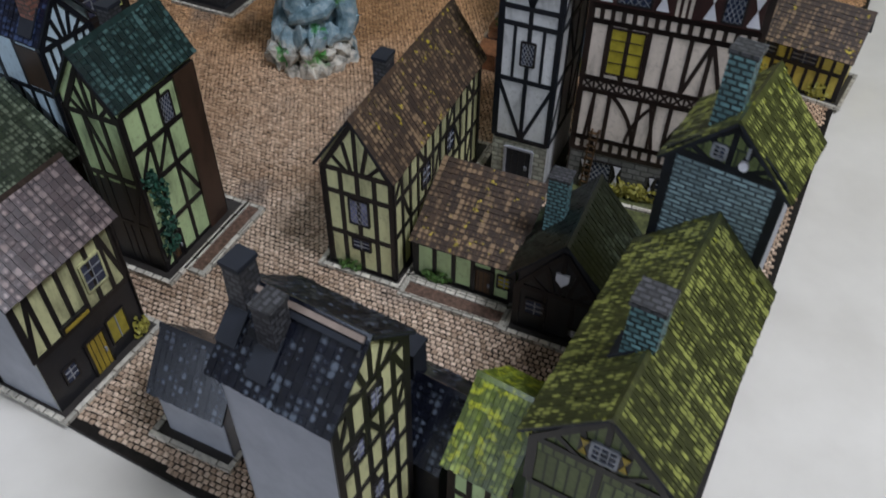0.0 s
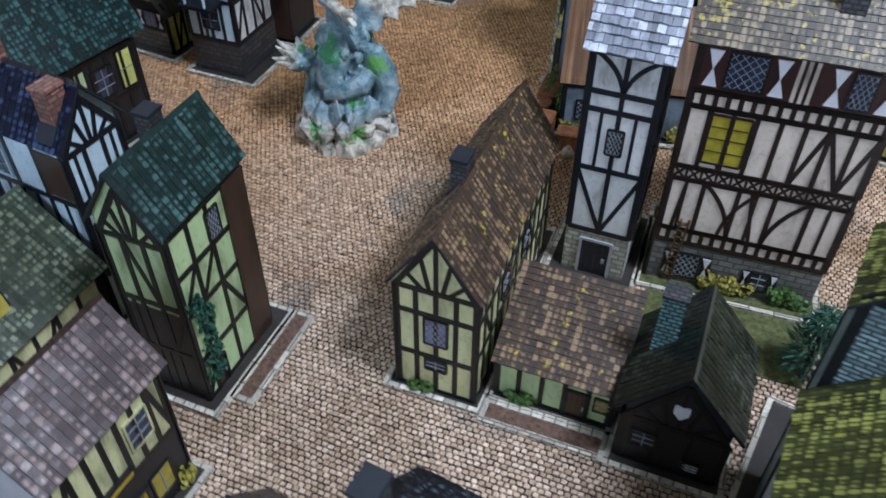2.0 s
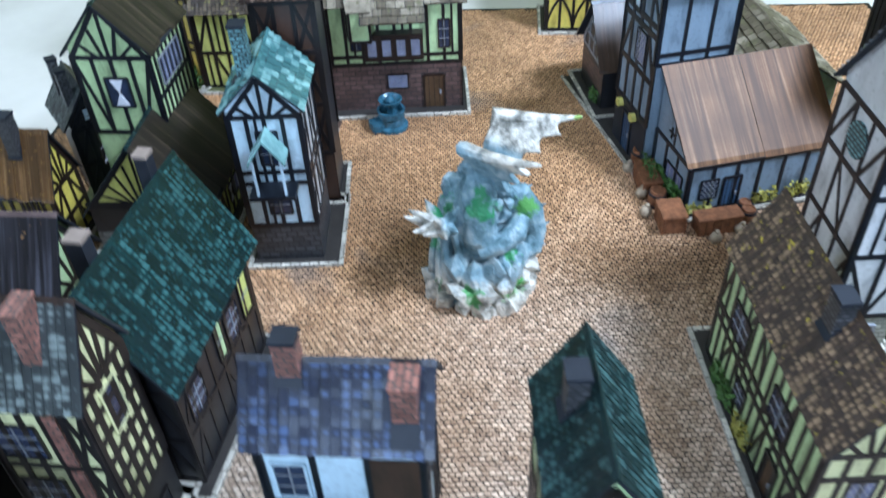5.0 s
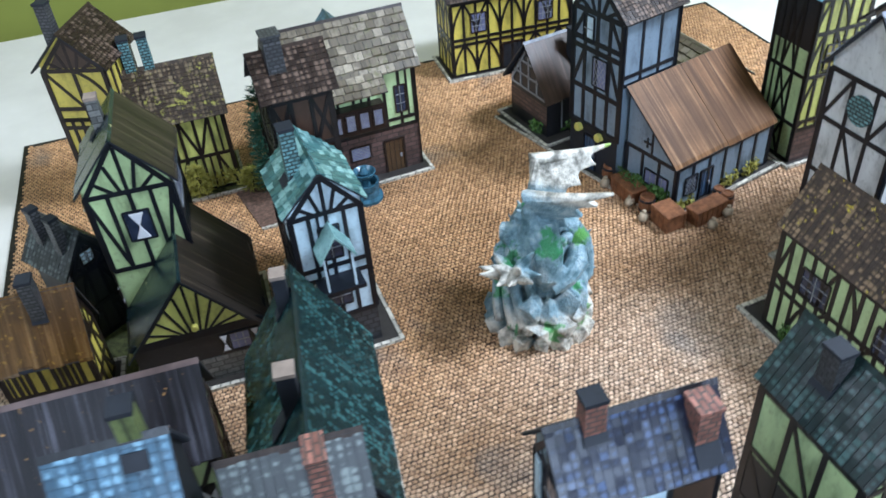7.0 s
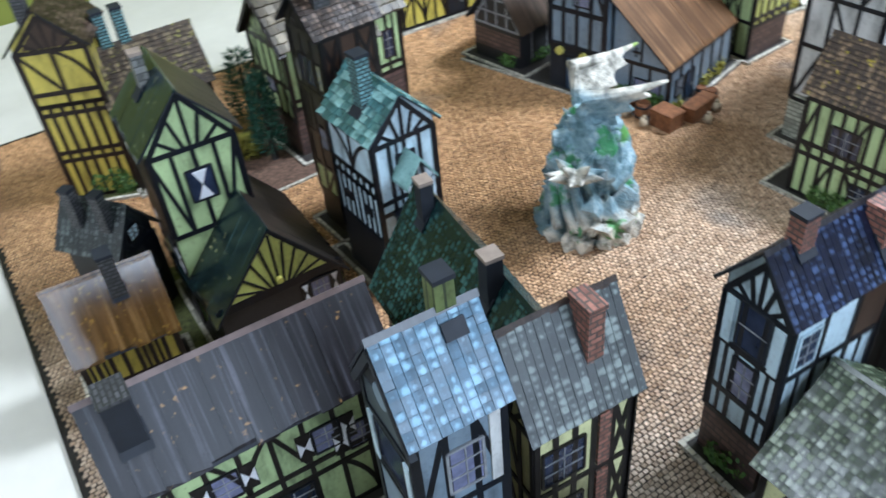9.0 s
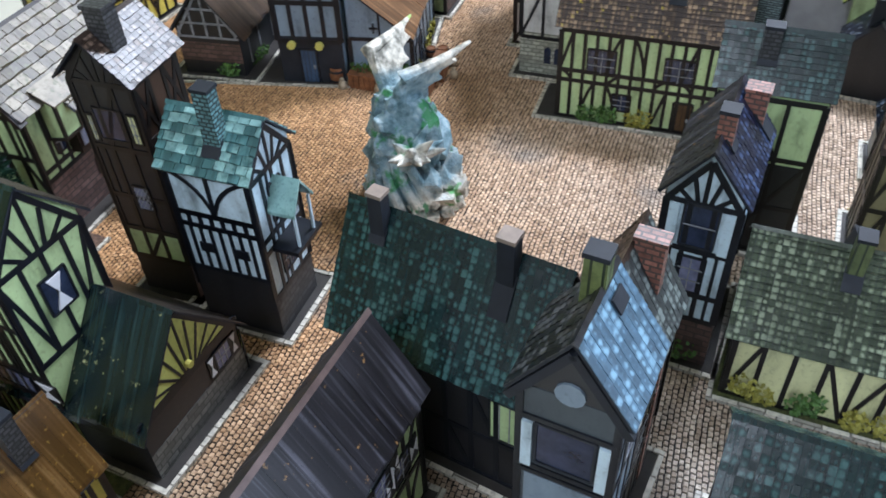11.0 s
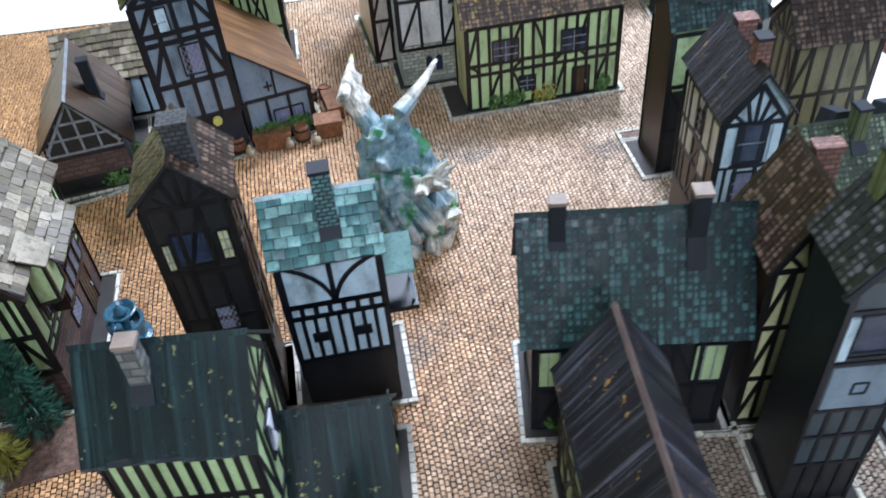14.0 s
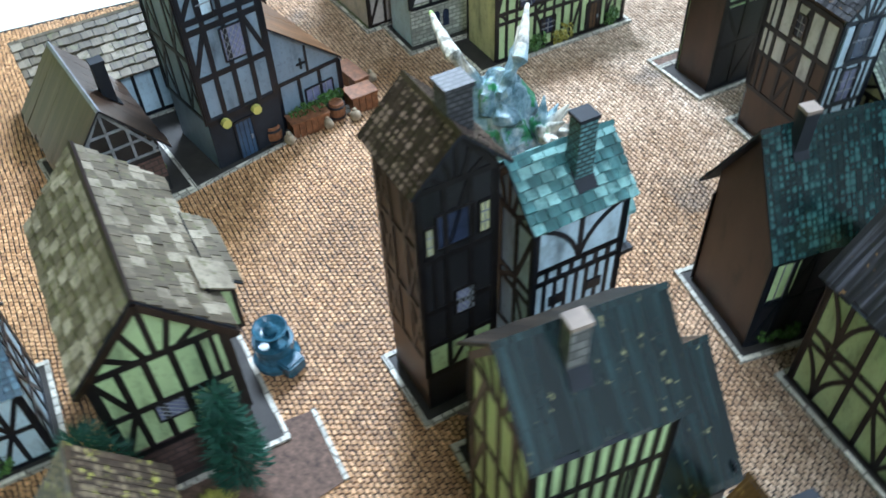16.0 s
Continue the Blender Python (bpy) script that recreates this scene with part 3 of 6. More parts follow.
def chimney(root, faces, x, y, top, size=(0.014, 0.012), mat="darkbrick", cap="cap", base=0.02, flashing=None):
    """A card chimney through the roof at local x, y."""
    P = faces["P"]
    a, b = size[0] / 2, size[1] / 2
    z0 = faces["dims"][4] - faces["dims"][5] * (abs(x) + a) - base
    v = [P(x - a, y - b, z0), P(x + a, y - b, z0), P(x + a, y + b, z0), P(x - a, y + b, z0), P(x - a * .92, y - b * .92, top), P(x + a * .92, y - b * .92, top), P(x + a * .92, y + b * .92, top), P(x - a * .92, y + b * .92, top)]
    ch = part("chimney", box_uv("chimney", v, BOX), mat, root)
    a, b = a * 1.06, b * 1.06
    v = [P(x - a, y - b, top), P(x + a, y - b, top), P(x + a, y + b, top), P(x - a, y + b, top), P(x - a, y - b, top + .0028), P(x + a, y - b, top + .0028), P(x + a, y + b, top + .0028), P(x - a, y + b, top + .0028)]
    part("chimney_cap", box_uv("chimney_cap", v, BOX), cap, ch)
    # a flat dark slab stands in for the shadow printed below the chimney
    if flashing:
        A, Y, down, up = faces["roofW" if flashing < 0 else "roofE"]
        s = 1 / math.sqrt(1 + faces["dims"][5] ** 2)
        mid = A + Y * ((P(0, y, 0) - P(0, 0, 0)).dot(Y) + (P(0, 0, 0) - A).dot(Y)) + down * (abs(x) / s)
        p = [mid + Y * i * size[1] * .55 + down * j + up * 0.0022 for i, j in ((-1, 0), (1, 0), (1, abs(flashing)), (-1, abs(flashing)))]
        slab("flashing", root, p[0], p[1], p[2], p[3], 0.0012, "soot", up)
    return ch


def base_plate(root, faces, x0, x1, y0, y1, mat="plate", kerb="kerb", high=0.003, edge=0.004):
    """The card foot that a house is glued to, with a pale kerb round it. Local coordinates of the house."""
    P = faces["P"]
    def bx(name, a, b, c, d, z0, z1, mt):
        v = [P(a, c, z0), P(b, c, z0), P(b, d, z0), P(a, d, z0), P(a, c, z1), P(b, c, z1), P(b, d, z1), P(a, d, z1)]
        return part(name, box_uv(name, v, BOX), mt, root)
    bx("base_plate", x0, x1, y0, y1, 0.0012, high, mat)
    if kerb:
        for a, b, c, d in ((x0 - edge, x1 + edge, y0 - edge, y0), (x0 - edge, x1 + edge, y1, y1 + edge), (x0 - edge, x0, y0, y1), (x1, x1 + edge, y0, y1)):
            bx("kerb", a, b, c, d, 0.0010, high + 0.0012, kerb)


# ---- the room, the table and the mat ----
HEAD = 62.5                                   # heading of the mat's long side
V1 = Vector((math.cos(radians(HEAD)), math.sin(radians(HEAD)), 0))
U1 = Vector((V1.y, -V1.x, 0))


def uv_at(u, v, z=0.0):
    p = U1 * u + V1 * v
    return Vector((p.x, p.y, z))


def sheet(name, u0, u1, v0, v1, z0, z1, mat, label, category="", kind="structure"):
    p = [uv_at(u0, v0, z0), uv_at(u1, v0, z0), uv_at(u1, v1, z0), uv_at(u0, v1, z0), uv_at(u0, v0, z1), uv_at(u1, v0, z1), uv_at(u1, v1, z1), uv_at(u0, v1, z1)]
    ob = new(name, box_uv(name, p, BOX))
    ob.data.materials.append(mat)
    return tagged(ob, label, category, "", kind)


n = Nodes("pale_laminate", 0.38, 0, 0.4)
M["laminate"] = n.done(n.ramp(n.noise(9.0, 5.0), [(0.35, (0.62, 0.585, 0.515)), (0.7, (0.72, 0.685, 0.61))]), n.noise(300.0), 0.04, 0.0003)
M["wall_green"] = mat_plain("lime_green_wall_paint", (0.30, 0.34, 0.06), 0.7, 0.12, 3)
M["wall_white"] = mat_plain("off_white_wall_paint", (0.62, 0.60, 0.56), 0.8, 0.08, 3)
M["floor_red"] = mat_plain("red_brown_floor", (0.10, 0.030, 0.020), 0.5, 0.5, 12)
FLOOR = -0.75
sheet("floor", -3.0, 2.4, -1.6, 2.5, FLOOR - 0.1, FLOOR, M["floor_red"], "red-brown wooden floor of the room", "floor")
sheet("ceiling", -3.0, 2.4, -1.6, 2.5, CEIL, CEIL + 0.1, M["wall_white"], "off-white plain ceiling of the room", "ceiling")
sheet("wall_north", -3.0, 2.4, 2.5, 2.6, FLOOR, CEIL, M["wall_green"], "lime-green painted wall behind the table", "wall")
WU0, WU1, WZ0, WZ1 = -1.35, 0.35, 0.45, 1.50
wall_south = new("wall_south")
tagged(wall_south, "off-white room wall with a wide window", "wall", "", "structure")
for a, b, z0, z1 in ((-3.0, WU0, FLOOR, CEIL), (WU1, 2.4, FLOOR, CEIL), (WU0, WU1, FLOOR, WZ0), (WU0, WU1, WZ1, CEIL)):
    q = [uv_at(x, y, z) for z in (z0, z1) for x, y in ((a, -1.7), (b, -1.7), (b, -1.6), (a, -1.6))]
    part("wall_panel", box_uv("wall_panel", q, BOX), "wall_white", wall_south)
window_1 = new("window_1")
tagged(window_1, "wide white-framed window that lets daylight in", "window", "", "structure")
for a, b, z0, z1 in ((WU0, WU1, WZ0, WZ0 + .05), (WU0, WU1, WZ1 - .05, WZ1), (WU0, WU0 + .05, WZ0 + .05, WZ1 - .05), (WU1 - .05, WU1, WZ0 + .05, WZ1 - .05), (-0.525, -0.475, WZ0 + .05, WZ1 - .05)):
    q = [uv_at(x, y, z) for z in (z0, z1) for x, y in ((a, -1.68), (b, -1.68), (b, -1.63), (a, -1.63))]
    part("window_frame", box_uv("window_frame", q, BOX), "wall_white", window_1)
day = bpy.data.lights.new("window_daylight", "AREA")
day.shape, day.size, day.size_y, day.energy, day.color = "RECTANGLE", 1.6, 0.95, 38.0, (0.80, 0.91, 1.0)
q = uv_at(-0.5, -1.60, 0.975)
new("window_daylight", day).matrix_world = look(q, q + V1)
sheet("wall_west", -3.1, -3.0, -1.6, 2.5, FLOOR, CEIL, M["wall_white"], "off-white painted room wall", "wall")
sheet("wall_east", 2.4, 2.5, -1.6, 2.5, FLOOR, CEIL, M["wall_white"], "off-white painted room wall", "wall")

table = new("table")
table.matrix_world = pose(0, 0, FLOOR)
tagged(table, "large table with a pale laminate top under the model village", "table")
TU0, TU1, TV0, TV1 = -1.45, 0.55, 0.265, 1.86
p = [uv_at(a, b, z) - Vector((0, 0, FLOOR)) for z in (TABLE - 0.025, TABLE) for a, b in ((TU0, TV0), (TU1, TV0), (TU1, TV1), (TU0, TV1))]
part("tabletop", box_uv("tabletop", p, BOX), "laminate", table)
for a, b in ((TU0 + .08, TV0 + .08), (TU1 - .08, TV0 + .08), (TU1 - .08, TV1 - .08), (TU0 + .08, TV1 - .08)):
    q = uv_at(a, b)
    part("leg", bevelled("leg", q.x - .03, q.x + .03, q.y - .03, q.y + .03, 0, 0.75 + TABLE - 0.025, 0.004), "wood", table)

MU0, MU1, MV0, MV1 = -1.0, 0.055, 0.38, 1.45
M["joint"] = mat_plain("dark_printed_joints", (0.013, 0.010, 0.008), 0.6, 0.6, 150, 0, 0.3)
mat_sheet = sheet("ground", MU0, MU1, MV0, MV1, TABLE, 0.0, M["joint"], "cobbled street mat lying on the pale table", "ground")

# ---- cobbles: every stone a low bevelled block; the middle of the square as single parts ----
STONE_U, STONE_V = 0.0050, 0.0043
GRID = radians(-23.5)
CU, CV = Vector((math.cos(GRID), math.sin(GRID), 0)), Vector((-math.sin(GRID), math.cos(GRID), 0))
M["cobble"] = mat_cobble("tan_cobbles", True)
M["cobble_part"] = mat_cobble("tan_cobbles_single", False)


def stone_block(rnd, a, b):
    """Eight corners of a stone of that size round its middle."""
    j = lambda: rnd.uniform(-0.0003, 0.0003)
    h = 0.0008 + rnd.uniform(-0.0002, 0.0003)
    lo = [(-a, -b), (a, -b), (a, b), (-a, b)]
    hi = [(x * 0.86 + j(), y * 0.84 + j()) for x, y in lo]
    return [(x + j(), y + j(), 0.0) for x, y in lo] + [(x, y, h + rnd.uniform(-.0002, .0002)) for x, y in hi]


def cobbles():
    rnd = random.Random(5)
    verts, faces, singles = [], [], []
    shapes = []
    for i in range(8):
        data = mesh_of("cobble", stone_block(rnd, STONE_U * .42, STONE_V * .41), [(4, 5, 6, 7), (0, 1, 5, 4), (1, 2, 6, 5), (2, 3, 7, 6), (3, 0, 4, 7)])
        data.materials.append(M["cobble_part"])
        shapes.append(data)
    for iv in range(60, 420):
        y = iv * STONE_V
        shift = 0.5 * (iv % 2) + rnd.uniform(-.08, .08)
        for iu in range(-300, 105):
            x = (iu + shift) * STONE_U
            p = CU * x + CV * y
            u, v = p.dot(U1), p.dot(V1)
            if not (MU0 + .006 < u < MU1 - .006 and MV0 + .006 < v < MV1 - .006):
                continue
            wob = 0.0009 * math.sin(x * 38) + rnd.uniform(-.0003, .0003)
            c = p + CV * wob
            if -0.075 < c.x < 0.045 and 0.80 < c.y < 0.93 and len(singles) < 300:
                singles.append(c)
                ob = new("cobble", shapes[rnd.randrange(8)])
                ob.parent = mat_sheet
                ob.matrix_local = Matrix.Translation(c + Vector((0, 0, 0.0001))) @ Matrix.Rotation(GRID, 4, "Z")
                continue
            k = len(verts)
            for a, b, z in stone_block(rnd, STONE_U * rnd.uniform(.38, .43), STONE_V * rnd.uniform(.37, .42)):
                q = c + CU * a + CV * b
                verts.append((q.x, q.y, z + 0.0001))
            faces.extend([(k + 4, k + 5, k + 6, k + 7), (k, k + 1, k + 5, k + 4), (k + 1, k + 2, k + 6, k + 5), (k + 2, k + 3, k + 7, k + 6), (k + 3, k, k + 4, k + 7)])
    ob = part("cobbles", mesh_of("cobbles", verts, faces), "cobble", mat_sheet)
    tagged(ob, kind="stuff")


# ---- patches of other ground on the mat ----
def patch(name, corners, mat, label, z=0.0020, kerb_sides=()):
    """A card sheet through corners given anticlockwise, with a kerb along the sides named."""
    k = len(corners)
    v = [(x, y, 0.0011) for x, y in corners] + [(x, y, z) for x, y in corners]
    ob = new(name, box_uv(name, v, [tuple(range(k, 2 * k))] + [(i, (i + 1) % k, (i + 1) % k + k, i + k) for i in range(k)]))
    ob.data.materials.append(M[mat])
    tagged(ob, label, "ground", "", "structure")
    for i in kerb_sides:
        a, b = Vector((*corners[i], 0)), Vector((*corners[(i + 1) % k], 0))
        d = (b - a).normalized()
        s = Vector((d.y, -d.x, 0)) * 0.0035
        q = [a, b, b + s, a + s]
        part("kerb", box_uv("kerb", [c + Vector((0, 0, 0.0010)) for c in q] + [c + Vector((0, 0, z + 0.0014)) for c in q], BOX), "kerb", ob)


patch("pavement", [(0.232, 1.285), (0.176, 1.000), (0.186, 0.980), (0.345, 0.945), (0.365, 1.180), (0.320, 1.262)], "plate", "dark paved yard round the smithy", kerb_sides=(0,))
patch("grass_plot", [(0.213, 0.706), (0.330, 0.655), (0.362, 0.724), (0.236, 0.766)], "lawn", "dry mossy grass plot before the hall")
patch("grass_plot", [(-0.372, 1.238), (-0.312, 1.205), (-0.262, 1.345), (-0.318, 1.378)], "lawn", "dark grass yard beside the high-gabled house")
patch("grass_plot", [(-0.120, 1.330), (-0.060, 1.302), (-0.045, 1.330), (-0.020, 1.450), (-0.090, 1.440)], "gravel", "brown earth plot beside the inn", kerb_sides=(0,))

# ---- the houses ----
# green-plastered tower with ivy
r, f = house("tall narrow green-plastered card house with dark timbers and ivy", (-0.116, 0.7025), 66, 0.050, 0.084, 0.0285, 0.094, 0.166, 0.209, "green", "r_green", seed=11, walls={"N": "brownwall"})
timber(f["S"], [0.004, 0.05, 0.098, 0.155], 3, "beam", ".|.|./.\\", gable=0.04)
timber(f["E"], [0.004, 0.045, 0.09, 0.125, 0.16], 4, "beam", "/.....\\./")
timber(f["W"], [0.004, 0.055, 0.105, 0.16], 3, "beam", "./.\\")
f["S"].panel(0.004, 0.092, "dark")
f["W"].panel(0.004, 0.1, "dark")
f["E"].window(0.004, 0.128, 0.013, 0.024, lattice=True)
f["E"].door(-0.024, 0.013, 0.032)
for i in range(5):
    f["E"].bush(-0.031 + 0.004 * (i % 2), 0.020 + i * 0.017, 0.020, 0.024, "leaf_dark", 50, 3 + i)
part("brown_flap", f["E"].quad([(0.018, 0.003), (0.0415, 0.003), (0.0415, 0.160), (0.018, 0.160)], 0.0020), "brownwall", r)
chimney(r, f, -0.010, 0.010, 0.214, (0.012, 0.014), "darkbrick", "soot", flashing=-0.012)
base_plate(r, f, -0.030, 0.034, -0.050, 0.056)
base_plate(r, f, 0.040, 0.052, -0.030, 0.056, "gravel")

# long cream and green house with lean-to
r, f = house("long cream-green timbered card house with mossy brown roof", (0.090, 0.7415), 67.3, 0.060, 0.180, 0.034, 0.192, 0.112, 0.162, "cream", "r_brown", seed=21, tile=(0.0058, 0.0062), walls={"W": "green"})
timber(f["S"], [0.004, 0.042, 0.085, 0.108], 4, "beam", "....", gable=0.048)
timber(f["E"], [0.004, 0.05, 0.085, 0.108], 12, "beam", ".../..\\")
timber(f["W"], [0.004, 0.05, 0.062, 0.108], 14, "beam", "..(.).../.")
f["S"].window(0.0, 0.056, 0.017, 0.026, "pane_lilac", lattice=True)
f["S"].window(0.0, 0.028, 0.016, 0.012)
f["E"].window(0.02, 0.062, 0.016, 0.022)
f["E"].window(-0.03, 0.062, 0.016, 0.022)
f["W"].window(-0.045, 0.062, 0.03, 0.028)
f["W"].window(0.035, 0.062, 0.03, 0.028)
f["W"].door(0.045, 0.02, 0.04)
f["W"].window(-0.02, 0.02, 0.02, 0.02)
for i, s in enumerate((-0.055, -0.03, 0.0, 0.07)):
    f["W"].bush(s, 0.003, 0.032, 0.026, "leaf" if i != 2 else "leaf_yellow", 90, 30 + i)
f["S"].bush(-0.012, 0.003, 0.022, 0.012, "leaf", 40, 40)
chimney(r, f, -0.008, -0.022, 0.170, (0.012, 0.016), "darkbrick", "soot", flashing=-0.012)
base_plate(r, f, -0.036, 0.034, -0.094, 0.112)
r2, f2 = house("", (0.150, 0.668), 157, 0.060, 0.086, 0.036, 0.092, 0.044, 0.080, "green", "r_brown", root=r, mono=True, seed=23, tile=(0.0058, 0.0062))
timber(f2["W"], [0.004, 0.043], 5, "beam", ".")
f2["W"].door(0.018, 0.016, 0.032, "door")
f2["W"].window(0.036, 0.018, 0.012, 0.014, "pane_yellow")
f2["W"].bush(-0.018, 0.003, 0.034, 0.014, "leaf", 80, 44)
base_plate(r2, f2, -0.034, 0.030, -0.045, 0.043)
base_plate(r2, f2, -0.054, -0.041, -0.045, 0.043, "gravel", "kerb", 0.002)

# black cottage
r, f = house("small black soot-dark card cottage with a mossy black roof", (0.225, 0.6245), 66.5, 0.068, 0.078, 0.042, 0.085, 0.058, 0.106, "dark", "r_black", seed=31)
f["S"].window(-0.018, 0.022, 0.016, 0.016)
f["S"].window(0.016, 0.010, 0.012, 0.010, "shutter")
timber(f["S"], [0.004, 0.05], 3, "beam", "", gable=0.045)
sh = part("shield", f["S"].quad([(-0.005, 0.068), (0.0, 0.062), (0.005, 0.068), (0.005, 0.075), (-0.005, 0.075)], 0.0015), "shutter", r)
chimney(r, f, -0.022, 0.006, 0.125, (0.016, 0.014), "tealbrick", "darkbrick")
base_plate(r, f, -0.040, 0.038, -0.046, 0.042)

# moss-green cottage by the mat's edge
r, f = house("long moss-green cottage with lichened roof and teal brick chimney", (0.2347, 0.4448), 60.2, 0.072, 0.146, 0.0425, 0.156, 0.165, 0.207, "grey", "r_moss", seed=41, tile=(0.0036, 0.0075), gable_wall="mossplank")
f["S"].window(0.0, 0.166, 0.013, 0.013, "pane", "beam_pale", (2, 2), "door_yellow")
timber(f["S"], [0.12, 0.160], 2, "beam", "..", gable=0.040)
chimney(r, f, -0.005, -0.026, 0.232, (0.017, 0.017), "tealbrick", "darkbrick", flashing=-0.016)
base_plate(r, f, -0.040, 0.038, -0.070, 0.066)

# teal-fronted gabled cottage
r, f = house("tall gabled card cottage with a blue plank front and mossy roof", (0.2855, 0.538), 57, 0.062, 0.058, 0.0366, 0.065, 0.230, 0.268, "bluewall", "r_moss", seed=51, tile=(0.0034, 0.0072), walls={"E": "grey"})
g = part("gable_board", f["S"].quad([(-0.030, 0.237), (0.030, 0.237), (0.0, 0.264)], 0.0006), "mossplank", r)
timber(f["S"], [0.002, 0.12, 0.237], 1, "beam_blue", "..", gable=0.026)
f["S"].window(-0.006, 0.2415, 0.007, 0.008, "pane", "beam_pale", (1, 2))
part("wall_lantern", f["S"].quad([(0.008 + 0.0026 * math.cos(a * math.pi / 4), 0.2425 + 0.003 * math.sin(a * math.pi / 4)) for a in range(8)], 0.003), "shutter", r)
f["S"].strip(0.0085, 0.247, 0.0085, 0.254, 0.0016, "beam_pale", "lantern_bracket", 0.002)
f["W"].strip(-0.029, 0.0, -0.029, 0.232, 0.004, "beam_blue", "post")
chimney(r, f, -0.010, -0.015, 0.2955, (0.0145, 0.013), "tealbrick", "darkbrick", base=0.03)
base_plate(r, f, -0.042, 0.034, -0.030, 0.098)

# big half-timbered hall
r, f = house("large half-timbered hall with pinkish plaster and shuttered windows", (0.314, 0.797), -20, 0.088, 0.132, 0.055, 0.150, 0.228, 0.285, "pinkwhite", "r_hazel", seed=61, tile=(0.0056, 0.0062))
E = f["E"]
E.panel(0.002, 0.046, "stone")
E.panel(0.187, 0.227, "redboard")
timber(E, [0.046, 0.059], 15, "beam_brown", "")
timber(E, [0.059, 0.109], 5, "beam_brown", "|)|(|")
E.arc(-0.020, 0.062, 0.000, 0.107, 0.004, "beam_brown", 0.003)
E.strip(0.004, 0.060, -0.004, 0.108, 0.003, "beam_brown", "brace", 0.0008)
E.strip(-0.056, 0.060, -0.052, 0.108, 0.003, "beam_brown", "brace", 0.0008)
timber(E, [0.109, 0.121], 12, "beam_brown", "x", 0.0024)
timber(E, [0.121, 0.174], 8, "beam_brown", ".\\.../\\/")
timber(E, [0.174, 0.187], 15, "beam_brown", "")
timber(E, [0.187, 0.226], 1, "beam_brown", "")
for s, w, gap in ((-0.033, 0.026, 0.022), (0.041, 0.015, 0.016)):
    E.window(s, 0.192, w, 0.028, "pane", "beam", lattice=True)
    for k in (-1, 1):
        c = s + k * gap
        part("shutter_panel", E.quad([(c - 0.005, 0.192), (c + 0.005, 0.192), (c, 0.206)], 0.0015), "shutter", r)
        part("shutter_panel", E.quad([(c, 0.205), (c + 0.005, 0.220), (c - 0.005, 0.220)], 0.0015), "shutter", r)
for s in (0.000, 0.005, 0.010):
    E.strip(s, 0.190, s, 0.225, 0.0026, "pinkwhite", "stud", 0.0012)
E.window(-0.033, 0.128, 0.028, 0.042, "pane_yellow", "beam_brown", (0, 0))
E.strip(-0.033, 0.128, -0.033, 0.170, 0.0018, "beam_brown", "shutter_joint", 0.0016)
for h in (0.139, 0.150, 0.160):
    E.strip(-0.046, h, -0.020, h, 0.0006, "beam_brown", "shutter_joint", 0.0014)
f["E"].window(-0.036, 0.010, 0.020, 0.026, "pane", "beam", shutters="shutter", lattice=True)
f["E"].window(0.022, 0.012, 0.014, 0.020, "pane", "beam", shutters="shutter")
for i, s in enumerate((-0.012, 0.004, 0.048)):
    f["E"].bush(s, 0.003, 0.034, 0.022, "leaf_yellow" if i < 2 else "leaf", 110, 60 + i)
timber(f["S"], [0.004, 0.06, 0.13, 0.195], 4, "beam_brown", "/.\\.")
for s in (-0.052, -0.046):
    f["E"].strip(s, 0.004, s + 0.003, 0.070, 0.0014, "door", "ladder_rail", 0.003)
for i in range(9):
    f["E"].strip(-0.052, 0.010 + i * 0.007, -0.044, 0.010 + i * 0.007, 0.0010, "door", "ladder_rung", 0.003)
chimney(r, f, 0.024, 0.020, 0.275, (0.018, 0.016), "darkbrick", "soot")
base_plate(r, f, -0.048, 0.056, -0.070, 0.070, "lawn")

# white tower with scale slates
r, f = house("slender white timber-framed tower with pale scale slates", (0.206, 0.817), -23, 0.080, 0.052, 0.047, 0.064, 0.214, 0.275, "white", "r_scale", seed=71, tile=(0.0066, 0.0066), single=True, walls={"W": "bluewhite"})
timber(f["E"], [0.050, 0.112, 0.165, 0.180, 0.212], 2, "beam_blue", "\\/" + "||" + ".." + ")(")
f["E"].panel(0.002, 0.050, "limestone")
f["E"].door(0.0, 0.026, 0.040, "soot", "grey")
f["E"].window(0.0, 0.128, 0.012, 0.022, lattice=True)
timber(f["S"], [0.05, 0.112, 0.165, 0.212], 3, "beam_blue", "/./.\\.")
f["S"].panel(0.002, 0.056, "limestone")
for s in (-0.006, 0.006):
    arch = [(s - 0.004, 0.018), (s + 0.004, 0.018)] + [(s + 0.004 * math.cos(a * math.pi / 6), 0.034 + 0.005 * math.sin(a * math.pi / 6)) for a in range(7)]
    part("arched_window", f["S"].quad(arch, 0.0014), "pane", r)
timber(f["N"], [0.05, 0.112, 0.165, 0.212], 3, "beam_blue", "/./.\\.")
clock = part("clock_face", f["S"].quad([(0.014 * math.cos(a * math.pi / 8), 0.188 + 0.014 * math.sin(a * math.pi / 8)) for a in range(16)], 0.0014), "tealbrick", r)
base_plate(r, f, -0.046, 0.048, -0.036, 0.034)

